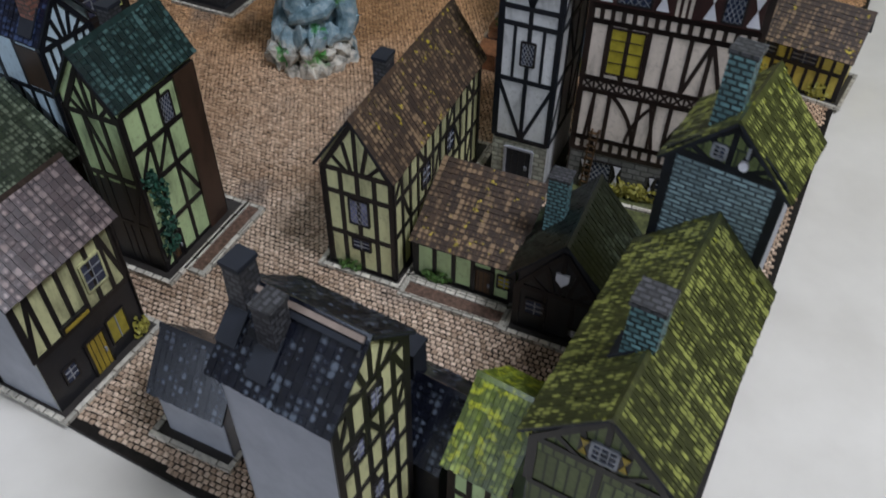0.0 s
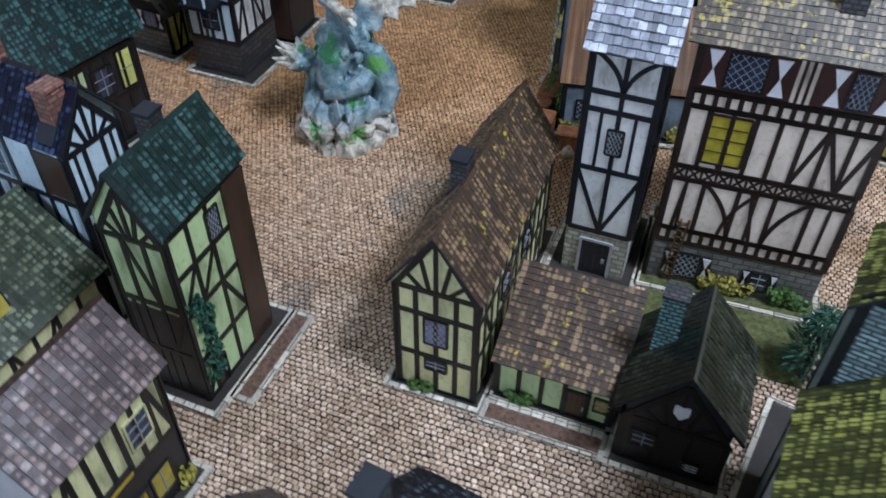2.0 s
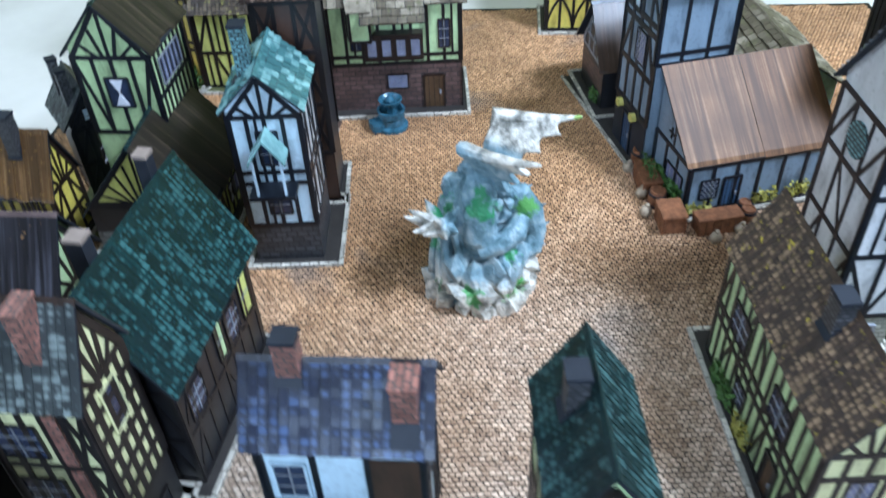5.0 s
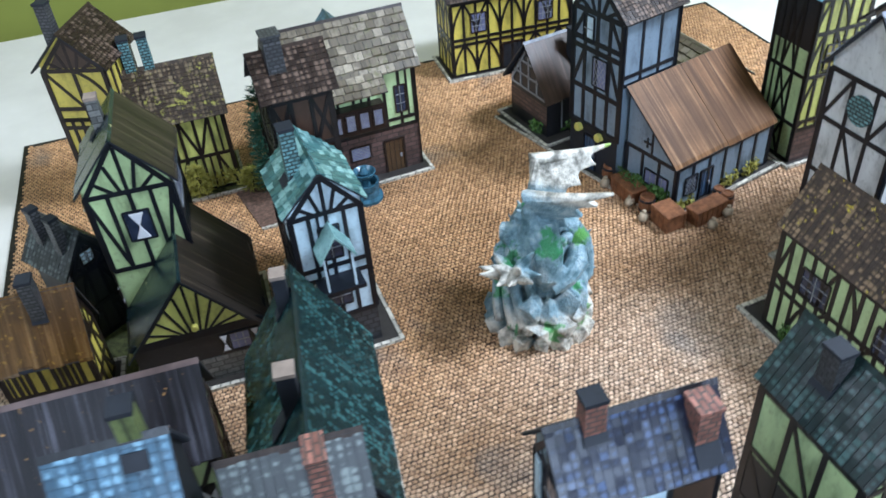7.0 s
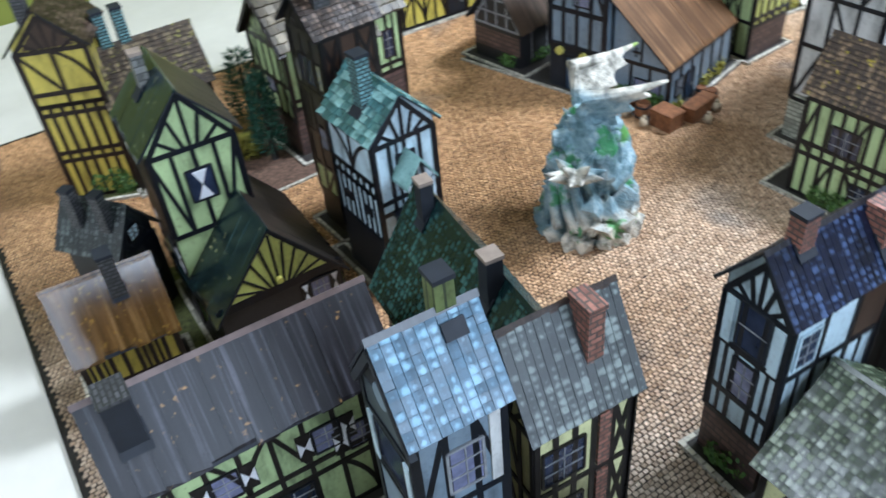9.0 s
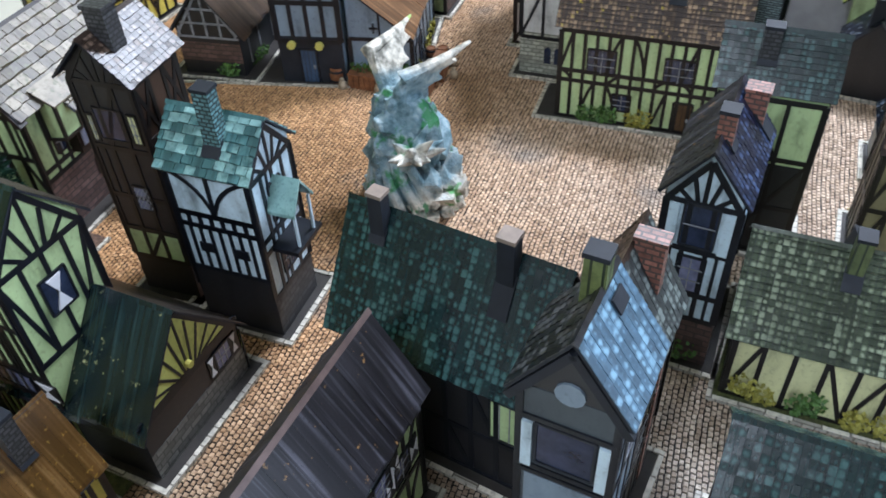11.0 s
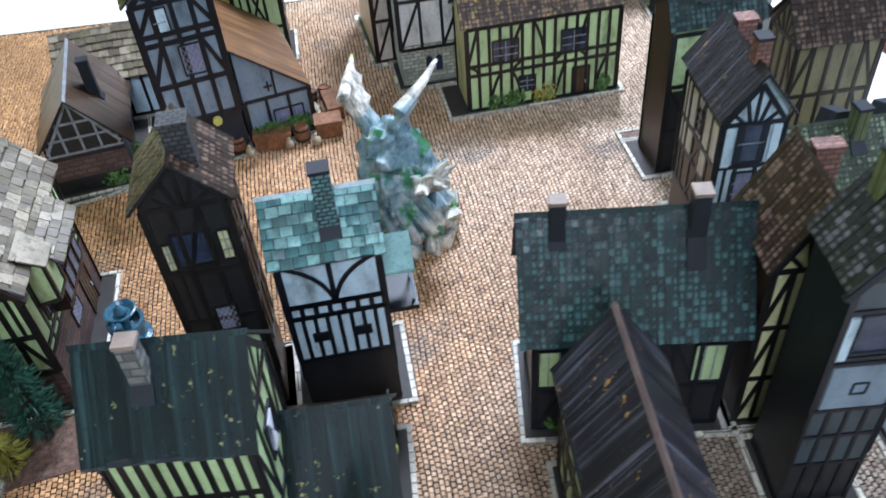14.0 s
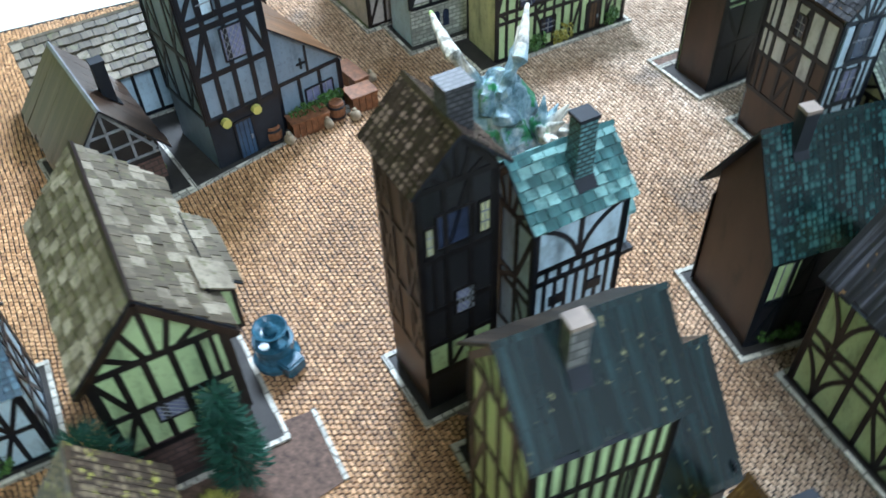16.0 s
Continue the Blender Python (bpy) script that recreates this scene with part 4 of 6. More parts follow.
# yellow low house at the corner
r, f = house("low yellow timbered house with brown tiled roof", (0.505, 0.970), -32.6, 0.060, 0.110, 0.040, 0.120, 0.055, 0.095, "yellow", "r_brown", seed=81)
timber(f["E"], [0.004, 0.034, 0.056], 9, "beam", "....")
f["E"].window(-0.030, 0.036, 0.026, 0.014, "pane")
f["E"].window(0.012, 0.036, 0.026, 0.014, "pane")
f["E"].door(-0.008, 0.014, 0.026, "door")
for i, s in enumerate((-0.035, 0.035)):
    f["E"].bush(s, 0.003, 0.03, 0.022, "leaf_yellow", 60, 80 + i)
base_plate(r, f, -0.034, 0.036, -0.060, 0.060)

# lime tower with blue roof
r, f = house("tall lime-yellow timbered tower with a blue slate roof", (0.400, 0.955), 66, 0.070, 0.060, 0.042, 0.072, 0.200, 0.240, "lime", "r_blue", seed=91, walls={"W": "green", "S": "lime"})
timber(f["W"], [0.004, 0.05, 0.11, 0.198], 3, "beam", "|x.")
timber(f["S"], [0.045, 0.055, 0.11, 0.16, 0.198], 5, "beam", "(.)..", gable=0.038)
f["S"].panel(0.002, 0.045, "redstone")
f["W"].panel(0.14, 0.198, "dark")
f["S"].window(0.0, 0.115, 0.03, 0.03, "pane_yellow")
base_plate(r, f, -0.040, 0.040, -0.036, 0.036)

# inn with stone-tiled roof
r, f = house("green and white timbered inn with a pale stone-tiled roof", (0.038, 1.351), -23.4, 0.085, 0.150, 0.050, 0.165, 0.135, 0.190, "green", "r_stone", seed=101, tile=(0.010, 0.010), single=True, cap="beam_brown")
for k in (-1, 1):
    f["S"].strip(k * 0.050, 0.1300, 0, 0.1850, 0.0046, "beam_brown", "barge_board", 0.0090)
f["E"].panel(0.002, 0.062, "redstone")
timber(f["E"], [0.062, 0.072, 0.136], 8, "beam", "." * 8 + ".|..|..|")
P = f["P"]
v = [P(x, y, z) for z in (0.072, 0.104) for x, y in ((0.042, -0.034), (0.056, -0.034), (0.056, 0.032), (0.042, 0.032))]
bay = part("bay_window", box_uv("bay_window", v, BOX), "beam_brown", r, "dark timber bay with lattice panes")
front = Face(bay, P(0.056, -0.001, 0), f["E"].a, f["E"].n, 0.066, 0.104)
for k in range(4):
    front.root = r
    front.window(-0.0245 + k * 0.0163, 0.078, 0.0115, 0.021, "pane_lilac", "beam_brown", lattice=True)
A, Y, down, up = f["roofE"]
lip = A + Y * 0.046 + down * 0.070
apron = (down + Vector((0, 0, 0.12))).normalized()
nrm = Y.cross(apron).normalized()
nrm = nrm if nrm.z > 0 else -nrm
lip = lip + nrm * 0.0022
slab("roof", r, lip, lip + Y * 0.072, lip + Y * 0.072 + apron * 0.026, lip + apron * 0.026, 0.0014, "soot", nrm)
tile_sheet(r, lip, Y, apron, 0.072, 0.026, 0.010, 0.010, "r_stone", 107, single=True)
f["E"].window(-0.044, 0.080, 0.013, 0.034, "pane", "beam_brown")
f["E"].window(0.056, 0.080, 0.013, 0.034, "pane", "beam_brown")
f["E"].window(0.0, 0.030, 0.024, 0.018, "pane_lilac", "beam_brown", lattice=True)
f["E"].door(0.042, 0.024, 0.046, "door", "beam_brown")
timber(f["S"], [0.046, 0.088, 0.132], 5, "beam", "/...\\" + "\\...|", 0.0052, gable=0.052)
f["S"].panel(0.002, 0.050, "redstone")
f["S"].window(-0.004, 0.070, 0.020, 0.018, "pane_lilac", "beam", lattice=True)
timber(f["N"], [0.004, 0.050, 0.085, 0.132], 5, "beam", "././.", gable=0.052)
timber(f["W"], [0.004, 0.062, 0.132], 9, "beam", ".|./.")
P = f["P"]
v = [P(0.0425, -0.052, 0.098), P(0.0425, -0.022, 0.098), P(0.058, -0.026, 0.098), P(0.058, -0.048, 0.098), P(0.0425, -0.052, 0.146), P(0.0425, -0.022, 0.146), P(0.058, -0.026, 0.134), P(0.058, -0.048, 0.134)]
bay = part("oriel_window", box_uv("oriel_window", v, BOX), "green", r)
for a, b in ((2, 3), (6, 7), (2, 6), (3, 7), (0, 4), (4, 7), (3, 0)):
    d = (v[b] - v[a])
    q = [v[a], v[b]]
    bm = bmesh.new()
    bmesh.ops.create_cube(bm, size=1.0)
    bmesh.ops.scale(bm, vec=(0.003, 0.003, d.length + 0.003), verts=bm.verts)
    bmesh.ops.transform(bm, matrix=Matrix.Translation((q[0] + q[1]) / 2) @ d.to_track_quat("Z", "Y").to_matrix().to_4x4(), verts=bm.verts)
    part("oriel_post", bm, "beam", bay)
q = [P(0.040, -0.054, 0.150), P(0.040, -0.020, 0.150), P(0.061, -0.024, 0.1345), P(0.061, -0.050, 0.1345)]
slab("oriel_roof", r, q[0], q[3], q[2], q[1], 0.0016, "r_stone", Vector((0, 0, 1)))
base_plate(r, f, -0.046, 0.058, -0.082, 0.080, "plate")

# teal-tiled tower with porch gable
r, f = house("narrow blue-white timbered tower with teal stone tiles", (-0.163, 1.140), 66, 0.062, 0.072, 0.036, 0.082, 0.166, 0.202, "bluewhite", "r_tealstone", seed=111, tile=(0.0095, 0.0078), single=True, walls={"E": "white"})
timber(f["W"], [0.124, 0.164], 2, "beam_blue", ")(")
timber(f["W"], [0.112, 0.124], 7, "beam_blue", "")
timber(f["W"], [0.066, 0.112], 8, "beam_blue", "", 0.0036)
f["W"].panel(0.002, 0.066, "dark")
for s in (-0.016, 0.016):
    f["W"].strip(s - 0.006, 0.090, s + 0.006, 0.090, 0.009, "beam_blue", "boss", 0.0014)
timber(f["S"], [0.045, 0.092, 0.104, 0.160], 4, "beam_blue", ".|..", gable=0.036)
f["S"].panel(0.002, 0.045, "darkstone")
f["S"].window(0.0, 0.058, 0.020, 0.032, "pane", "beam_blue")
f["S"].window(0.0, 0.112, 0.018, 0.034, "pane", "beam_blue")
timber(f["E"], [0.045, 0.092, 0.104, 0.160], 4, "beam_blue", "/.\\.")
f["E"].panel(0.002, 0.045, "darkstone")
timber(f["N"], [0.045, 0.092, 0.104, 0.160], 3, "beam_blue", "/.\\.", gable=0.036)
P = f["P"]
v = [P(-0.016, -0.060, 0.128), P(0.0, -0.060, 0.152), P(0.016, -0.060, 0.128), P(-0.016, -0.034, 0.128), P(0.0, -0.034, 0.152), P(0.016, -0.034, 0.128)]
v += [p - Vector((0, 0, 0.003)) for p in v]
part("porch_roof", box_uv("porch_roof", v, [(0, 1, 4, 3), (1, 2, 5, 4), (0, 6, 7, 1), (1, 7, 8, 2), (6, 9, 10, 7), (7, 10, 11, 8), (0, 3, 9, 6), (2, 8, 11, 5)]), "r_tealstone", r)
for x in (-0.013, 0.011):
    part("porch_post", box_uv("porch_post", [P(x, -0.058, 0.092), P(x + .002, -0.058, 0.092), P(x + .002, -0.056, 0.092), P(x, -0.056, 0.092), P(x, -0.058, 0.128), P(x + .002, -0.058, 0.128), P(x + .002, -0.056, 0.128), P(x, -0.056, 0.128)], BOX), "bluewhite", r)
part("balcony", box_uv("balcony", [P(-0.02, -0.060, 0.090), P(0.02, -0.060, 0.090), P(0.02, -0.034, 0.090), P(-0.02, -0.034, 0.090), P(-0.02, -0.060, 0.094), P(0.02, -0.060, 0.094), P(0.02, -0.034, 0.094), P(-0.02, -0.034, 0.094)], BOX), "beam_blue", r)
chimney(r, f, -0.014, -0.006, 0.228, (0.013, 0.014), "tealbrick", "soot", flashing=-0.016)
base_plate(r, f, -0.036, 0.046, -0.044, 0.060)

# black tower
r, f = house("tall black timbered tower with faded window panels", (-0.118, 1.212), -23, 0.055, 0.055, 0.034, 0.070, 0.222, 0.256, "dark", "r_umber", seed=121, walls={"E": "brownwall", "W": "brownwall"})
timber(f["S"], [0.044, 0.076, 0.112, 0.160, 0.218], 3, "beam", "./." + "..." + "|..", gable=0.036)
f["S"].panel(0.046, 0.076, "green")
f["S"].window(0.004, 0.100, 0.015, 0.024, "pane_lilac", "beam", lattice=True)
f["S"].window(-0.002, 0.168, 0.026, 0.028, "pane", "beam", (0, 0))
f["S"].window(0.019, 0.168, 0.008, 0.026, "cream")
f["S"].window(-0.02, 0.165, 0.006, 0.024, "cream")
timber(f["W"], [0.06, 0.115, 0.17, 0.218], 3, "beam", "x.x")
timber(f["E"], [0.06, 0.115, 0.17, 0.218], 3, "beam", "x.x")
chimney(r, f, 0.008, -0.012, 0.272, (0.018, 0.016), "darkbrick", "darkbrick", base=0.03)
base_plate(r, f, -0.034, 0.034, -0.036, 0.032)

# high-gabled house with a long wing
r, f = house("high-gabled green timbered house with a long dark wing", (-0.258, 1.277), 60, 0.072, 0.082, 0.043, 0.093, 0.182, 0.231, "green", "r_dark", roof_e="r_earth", seed=131, tile=(0.014, 0.09), sheet=True)
timber(f["S"], [0.100, 0.178], 4, "beam_blue", "\\../", gable=0.048)
f["S"].window(0.0, 0.128, 0.022, 0.030, "pane", "beam_blue", (0, 0))
for pts in ([(-0.006, 0.130), (0.006, 0.130), (0.0, 0.143)], [(0.0, 0.143), (0.006, 0.156), (-0.006, 0.156)]):
    part("shutter_panel", f["S"].quad(pts, 0.0022), "shutter", r)
timber(f["W"], [0.002, 0.062, 0.088, 0.136, 0.180], 9, "beam", "." * 9 + "....." * 3 + "|")
f["W"].window(0.0, 0.066, 0.05, 0.018, "pane_lilac", "beam_blue", (3, 0), "shutter")
timber(f["E"], [0.10, 0.136, 0.180], 8, "beam_blue", "..")
f["E"].window(0.0, 0.142, 0.05, 0.026, "pane_lilac", "beam_pale", (4, 0))
timber(f["N"], [0.004, 0.06, 0.12, 0.178], 4, "beam", "/..\\", gable=0.048)
chimney(r, f, -0.012, 0.010, 0.243, (0.010, 0.011), "stone", "cap", flashing=-0.016)
r2, f2 = house("", (-0.258, 1.230), 62, 0.112, 0.130, 0.062, 0.142, 0.052, 0.128, "dark", "r_dark", roof_e="r_earth", root=r, seed=133, tile=(0.014, 0.11), sheet=True)
timber(f2["S"], [0.060, 0.064], 2, "beam_blue", "")
g = part("gable_panel", f2["S"].quad([(-0.046, 0.066), (0.046, 0.066), (0.0, 0.120)], 0.0006), "lime", r)
for k in range(-4, 5):
    f2["S"].strip(k * 0.004, 0.066, k * 0.0098, 0.066 + 0.052 * (1 - abs(k) / 4.7), 0.0024, "beam_blue", "brace", 0.0010)
f2["S"].strip(-0.052, 0.060, 0, 0.124, 0.005, "beam_blue", "barge_board", 0.0016)
f2["S"].strip(0.052, 0.060, 0, 0.124, 0.005, "beam_blue", "barge_board", 0.0016)
f2["S"].window(0.034, 0.034, 0.018, 0.020, "pane_lilac", "beam_blue", (2, 1), "shutter")
f2["S"].panel(0.002, 0.030, "stone")
part("lantern", f2["S"].quad([(0.003 * math.cos(a * math.pi / 4), 0.072 + 0.003 * math.sin(a * math.pi / 4)) for a in range(8)], 0.005), "lamp", r)
timber(f2["E"], [0.004, 0.050], 10, "beam_blue", "./.\\")
f2["E"].panel(0.004, 0.050, "lime")
f2["E"].window(0.02, 0.018, 0.026, 0.020, "pane_lilac", "beam_blue", (2, 0), "shutter")
base_plate(r2, f2, -0.062, 0.064, -0.074, 0.070)

# yellow tower and its wing
r, f = house("tall yellow timbered tower house with a brown-roofed wing", (-0.172, 1.528), 39.7, 0.070, 0.070, 0.043, 0.085, 0.180, 0.222, "yellow", "r_umber", seed=141)
timber(f["S"], [0.004, 0.052, 0.062, 0.108, 0.118], 6, "beam_brown", "." * 6, 0.0046)
timber(f["S"], [0.118, 0.132, 0.178], 2, "beam_brown", ".." + "\\)", 0.0046, gable=0.036)
timber(f["E"], [0.004, 0.052, 0.062, 0.110, 0.118, 0.178], 5, "beam_brown", ".....", 0.0046)
part("gable_panel", f["S"].quad([(-0.026, 0.181), (0.026, 0.181), (0.0, 0.212)], 0.0005), "brownwall", r)
f["S"].bush(0.01, 0.003, 0.05, 0.035, "leaf", 150, 140)
chimney(r, f, -0.014, -0.024, 0.248, (0.013, 0.013), "darkbrick", "soot")
base_plate(r, f, -0.040, 0.040, -0.046, 0.040, "lawn")
r2, f2 = house("", (-0.112, 1.482), -27, 0.070, 0.105, 0.042, 0.118, 0.102, 0.158, "lime", "r_autumn", root=r, seed=143)
timber(f2["E"], [0.004, 0.050, 0.102], 6, "beam", "|\\/|")
timber(f2["S"], [0.004, 0.050, 0.100], 4, "beam", "|\\/|", gable=0.045)
timber(f2["N"], [0.004, 0.050, 0.100], 4, "beam", "|\\/|", gable=0.045)
chimney(r2, f2, -0.004, -0.012, 0.192, (0.014, 0.012), "tealbrick", "soot")
chimney(r2, f2, -0.004, -0.032, 0.192, (0.014, 0.012), "tealbrick", "soot")
f2["E"].bush(0.04, 0.003, 0.05, 0.03, "leaf_yellow", 120, 146)
base_plate(r2, f2, -0.040, 0.048, -0.056, 0.056, "lawn")

# rusty-roofed hut
r, f = house("small yellow timbered hut with an orange rusty roof", (-0.386, 1.260), -31, 0.050, 0.075, 0.030, 0.085, 0.065, 0.125, "yellow", "r_rust", seed=151, tile=(0.012, 0.06), sheet=True)
timber(f["E"], [0.004, 0.034, 0.068], 7, "beam_brown", "|..|")
timber(f["N"], [0.004, 0.034, 0.068], 3, "beam_brown", "/.\\", gable=0.05)
timber(f["S"], [0.004, 0.034, 0.068], 3, "beam_brown", "/.\\", gable=0.05)
chimney(r, f, 0.006, 0.010, 0.142, (0.014, 0.012), "darkbrick", "soot", flashing=0.014)
base_plate(r, f, -0.030, 0.034, -0.044, 0.044)

# slate shed
r, f = house("small grey slate-roofed shed with a dark gable", (-0.318, 1.338), 100, 0.044, 0.060, 0.030, 0.070, 0.085, 0.125, "dark", "r_slate", seed=161)
timber(f["S"], [0.004, 0.04, 0.08], 3, "beam_blue", "/.\\", gable=0.036)
f["S"].window(0.0, 0.088, 0.014, 0.014, "bluewhite")
chimney(r, f, -0.012, -0.018, 0.140, (0.010, 0.010), "darkbrick", "soot")
chimney(r, f, -0.012, 0.012, 0.140, (0.010, 0.010), "darkbrick", "soot")

# long dusky-roofed house
r, f = house("long green timbered house with a streaked dusky roof", (-0.4265, 1.0775), -29.2, 0.062, 0.174, 0.038, 0.186, 0.115, 0.172, "green", "r_dusk", seed=171, tile=(0.014, 0.09), sheet=True, cap="ridge_pale")
timber(f["E"], [0.004, 0.052, 0.064, 0.112], 8, "beam", ")(.\\/.)(" + "." * 8 + "/.)(\\../")
for s, h, sh in ((-0.034, 0.072, "shutter"), (0.036, 0.072, "shutter"), (-0.040, 0.018, "shutter"), (0.060, 0.060, "shutter")):
    f["E"].window(s, h, 0.019, 0.024, "pane_lilac", "beam_blue", (1, 2), sh, lying=True)
f["E"].window(0.004, 0.024, 0.030, 0.024, "pane", "beam_blue")
timber(f["N"], [0.004, 0.052, 0.064, 0.112], 3, "beam", ")/(" , gable=0.05)
timber(f["S"], [0.004, 0.052, 0.064, 0.112], 3, "beam", ")/(" , gable=0.05)
timber(f["W"], [0.004, 0.052, 0.064, 0.112], 8, "beam", ")(.\\/.)(")
P = f["P"]
chimney(r, f, 0.012, -0.070, 0.180, (0.020, 0.018), "soot", "darkbrick", flashing=0.020)
base_plate(r, f, -0.036, 0.040, -0.092, 0.090)
base_plate(r, f, 0.045, 0.068, -0.092, 0.056, "lawn", "kerb", 0.002)

# pale blue slated tower; the +x slope has its sheen put into paler slates
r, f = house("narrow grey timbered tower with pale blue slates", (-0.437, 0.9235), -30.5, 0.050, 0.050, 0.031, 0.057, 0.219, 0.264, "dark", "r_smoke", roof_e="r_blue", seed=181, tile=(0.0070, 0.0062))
timber(f["E"], [0.06, 0.11, 0.156, 0.214], 3, "beam_blue", "/.\\" + "...")
f["E"].panel(0.11, 0.215, "slatewall")
f["E"].panel(0.002, 0.06, "stone")
f["E"].window(0.002, 0.166, 0.020, 0.032, "pane_lilac", "beam_pale", (1, 2))
f["E"].strip(0.019, 0.160, 0.019, 0.212, 0.006, "white", "pilaster", 0.0016)
f["E"].window(0.002, 0.072, 0.018, 0.026, "pane", "beam_pale")
S = f["S"]
S.panel(0.05, 0.222, "greyblue")
part("stained_panel", S.quad([(-0.020, 0.112), (0.020, 0.112), (0.020, 0.152), (-0.020, 0.152)], 0.0010), "slatewall", r, "pale stained plaster panel")
S.window(0.0, 0.126, 0.009, 0.010, "pane", "soot", (0, 0))
for h in (0.050, 0.082, 0.110, 0.155, 0.160, 0.200):
    S.strip(-0.024, h, 0.024, h, 0.003, "beam_blue", "rail", 0.0014)
for s in (-0.024, -0.012, 0.0, 0.012, 0.024):
    S.strip(s, 0.0, s, 0.110, 0.0026, "beam_blue", "post", 0.0013)
for s in (-0.024, 0.024):
    S.strip(s, 0.110, s, 0.222, 0.004, "beam_blue", "post", 0.0013)
S.window(0.0, 0.165, 0.030, 0.032, "pane", "soot", (0, 0))
for s in (-0.0195, 0.0195):
    S.strip(s, 0.160, s, 0.196, 0.0055, "bluewhite", "pilaster", 0.002)
part("gable_window", S.quad([(0.0075 * math.cos(a * math.pi / 6), 0.226 + 0.0075 * math.sin(a * math.pi / 6)) for a in range(12)], 0.0014), "slatewall", r)
for k in (-1, 1):
    S.strip(k * 0.030, 0.2125, 0, 0.2555, 0.0045, "soot", "barge_board", 0.0036)
chimney(r, f, -0.004, 0.012, 0.279, (0.012, 0.011), "mossplank", "soot", flashing=0.009)
base_plate(r, f, -0.03, 0.034, -0.032, 0.028)

# grey-green slated house with red chimney
r, f = house("dark timbered house with grey slates and a red chimney", (-0.367, 0.889), -31, 0.054, 0.066, 0.032, 0.075, 0.166, 0.224, "cream", "r_umber", roof_e="r_slate", seed=191, tile=(0.0070, 0.0062), walls={"W": "brownwall"})
timber(f["E"], [0.004, 0.055, 0.11, 0.164], 5, "beam", "....x" * 3)
f["E"].panel(0.002, 0.055, "dark")
f["E"].window(-0.014, 0.118, 0.028, 0.030, "pane")
f["E"].window(-0.014, 0.062, 0.028, 0.034, "pane")
for i in range(3):
    q = f["E"].quad([(0.009, 0.01 + i * .052), (0.017, 0.01 + i * .052), (0.017, 0.055 + i * .052), (0.009, 0.055 + i * .052)], 0.0020)
    part("brick_panel", q, "brick", r)
timber(f["N"], [0.055, 0.074, 0.092, 0.11, 0.128, 0.146, 0.164], 5, "beam", "", 0.0056, gable=0.05)
f["N"].panel(0.002, 0.055, "dark")
f["N"].door(0.004, 0.018, 0.034, "soot")
f["N"].window(0.0, 0.120, 0.018, 0.036, "pane", "cream", (0, 0))
timber(f["S"], [0.004, 0.055, 0.11, 0.164], 4, "beam", "/.\\.", gable=0.05)
chimney(r, f, 0.010, 0.012, 0.227, (0.018, 0.011), "brick", "brick", base=0.03)
base_plate(r, f, -0.032, 0.036, -0.038, 0.040)

# long teal-green roofed house
r, f = house("long dark timbered house with a teal-green slate roof", (-0.302, 0.976), 56, 0.078, 0.138, 0.0485, 0.159, 0.109, 0.190, "dark", "r_teal", seed=201, tile=(0.0060, 0.0066), walls={"E": "dark", "N": "brownwall"})
timber(f["E"], [0.004, 0.05, 0.10], 8, "beam", "/...\\...")
f["E"].window(0.054, 0.056, 0.017, 0.040, "lime", "beam", (0, 1))
f["E"].window(0.002, 0.060, 0.012, 0.036, "green", "beam", (0, 1))
f["E"].window(0.026, 0.058, 0.024, 0.030, "pane")
f["E"].window(-0.045, 0.058, 0.024, 0.028, "pane")
timber(f["W"], [0.004, 0.05, 0.10], 7, "beam_blue", "/...\\...")
f["W"].window(-0.055, 0.056, 0.022, 0.040, "green", "beam_blue", (2, 0))
f["W"].window(0.055, 0.056, 0.022, 0.040, "green", "beam_blue", (2, 0))
f["W"].bush(-0.04, 0.003, 0.04, 0.02, "leaf", 70, 203)
timber(f["S"], [0.004, 0.05, 0.10], 4, "beam", "/..\\", gable=0.07)
chimney(r, f, -0.007, 0.052, 0.205, (0.010, 0.011), "soot", "cap", flashing=-0.012)
chimney(r, f, -0.007, -0.040, 0.207, (0.012, 0.012), "soot", "cap", flashing=-0.03)
base_plate(r, f, -0.048, 0.048, -0.082, 0.076, "plate")

# navy-roofed townhouse
r, f = house("blue-white timbered townhouse with navy slates and brick chimneys", (-0.2215, 0.7825), -29, 0.052, 0.088, 0.031, 0.102, 0.168, 0.208, "bluewhite", "r_dusk", roof_e="r_navy", seed=211, tile=(0.0068, 0.0068), walls={"W": "brownwall"})
timber(f["E"], [0.06, 0.118, 0.165], 3, "beam_blue", "|||" + "...")
f["E"].panel(0.002, 0.06, "brownwall")
f["E"].window(-0.028, 0.124, 0.018, 0.030, "pane", "bluewhite")
part("boarded_panel", f["E"].quad([(0.016, 0.122), (0.042, 0.122), (0.042, 0.160), (0.016, 0.160)], 0.0012), "brownwall", r)
timber(f["S"], [0.05, 0.075, 0.118, 0.160], 3, "beam_blue", "|.|", gable=0.036)
f["S"].panel(0.002, 0.05, "redstone")
f["S"].window(0.0, 0.122, 0.024, 0.038, "pane", "soot", (0, 1))
for s in (-0.019, 0.019):
    f["S"].strip(s, 0.120, s, 0.158, 0.007, "bluewhite", "pilaster", 0.0022)
f["S"].window(0.0, 0.078, 0.020, 0.034, "pane_lilac", "beam_blue")
f["S"].bush(0.0, 0.003, 0.04, 0.025, "leaf", 80, 213)
timber(f["N"], [0.05, 0.118, 0.160], 3, "beam_blue", "|.|", gable=0.036)
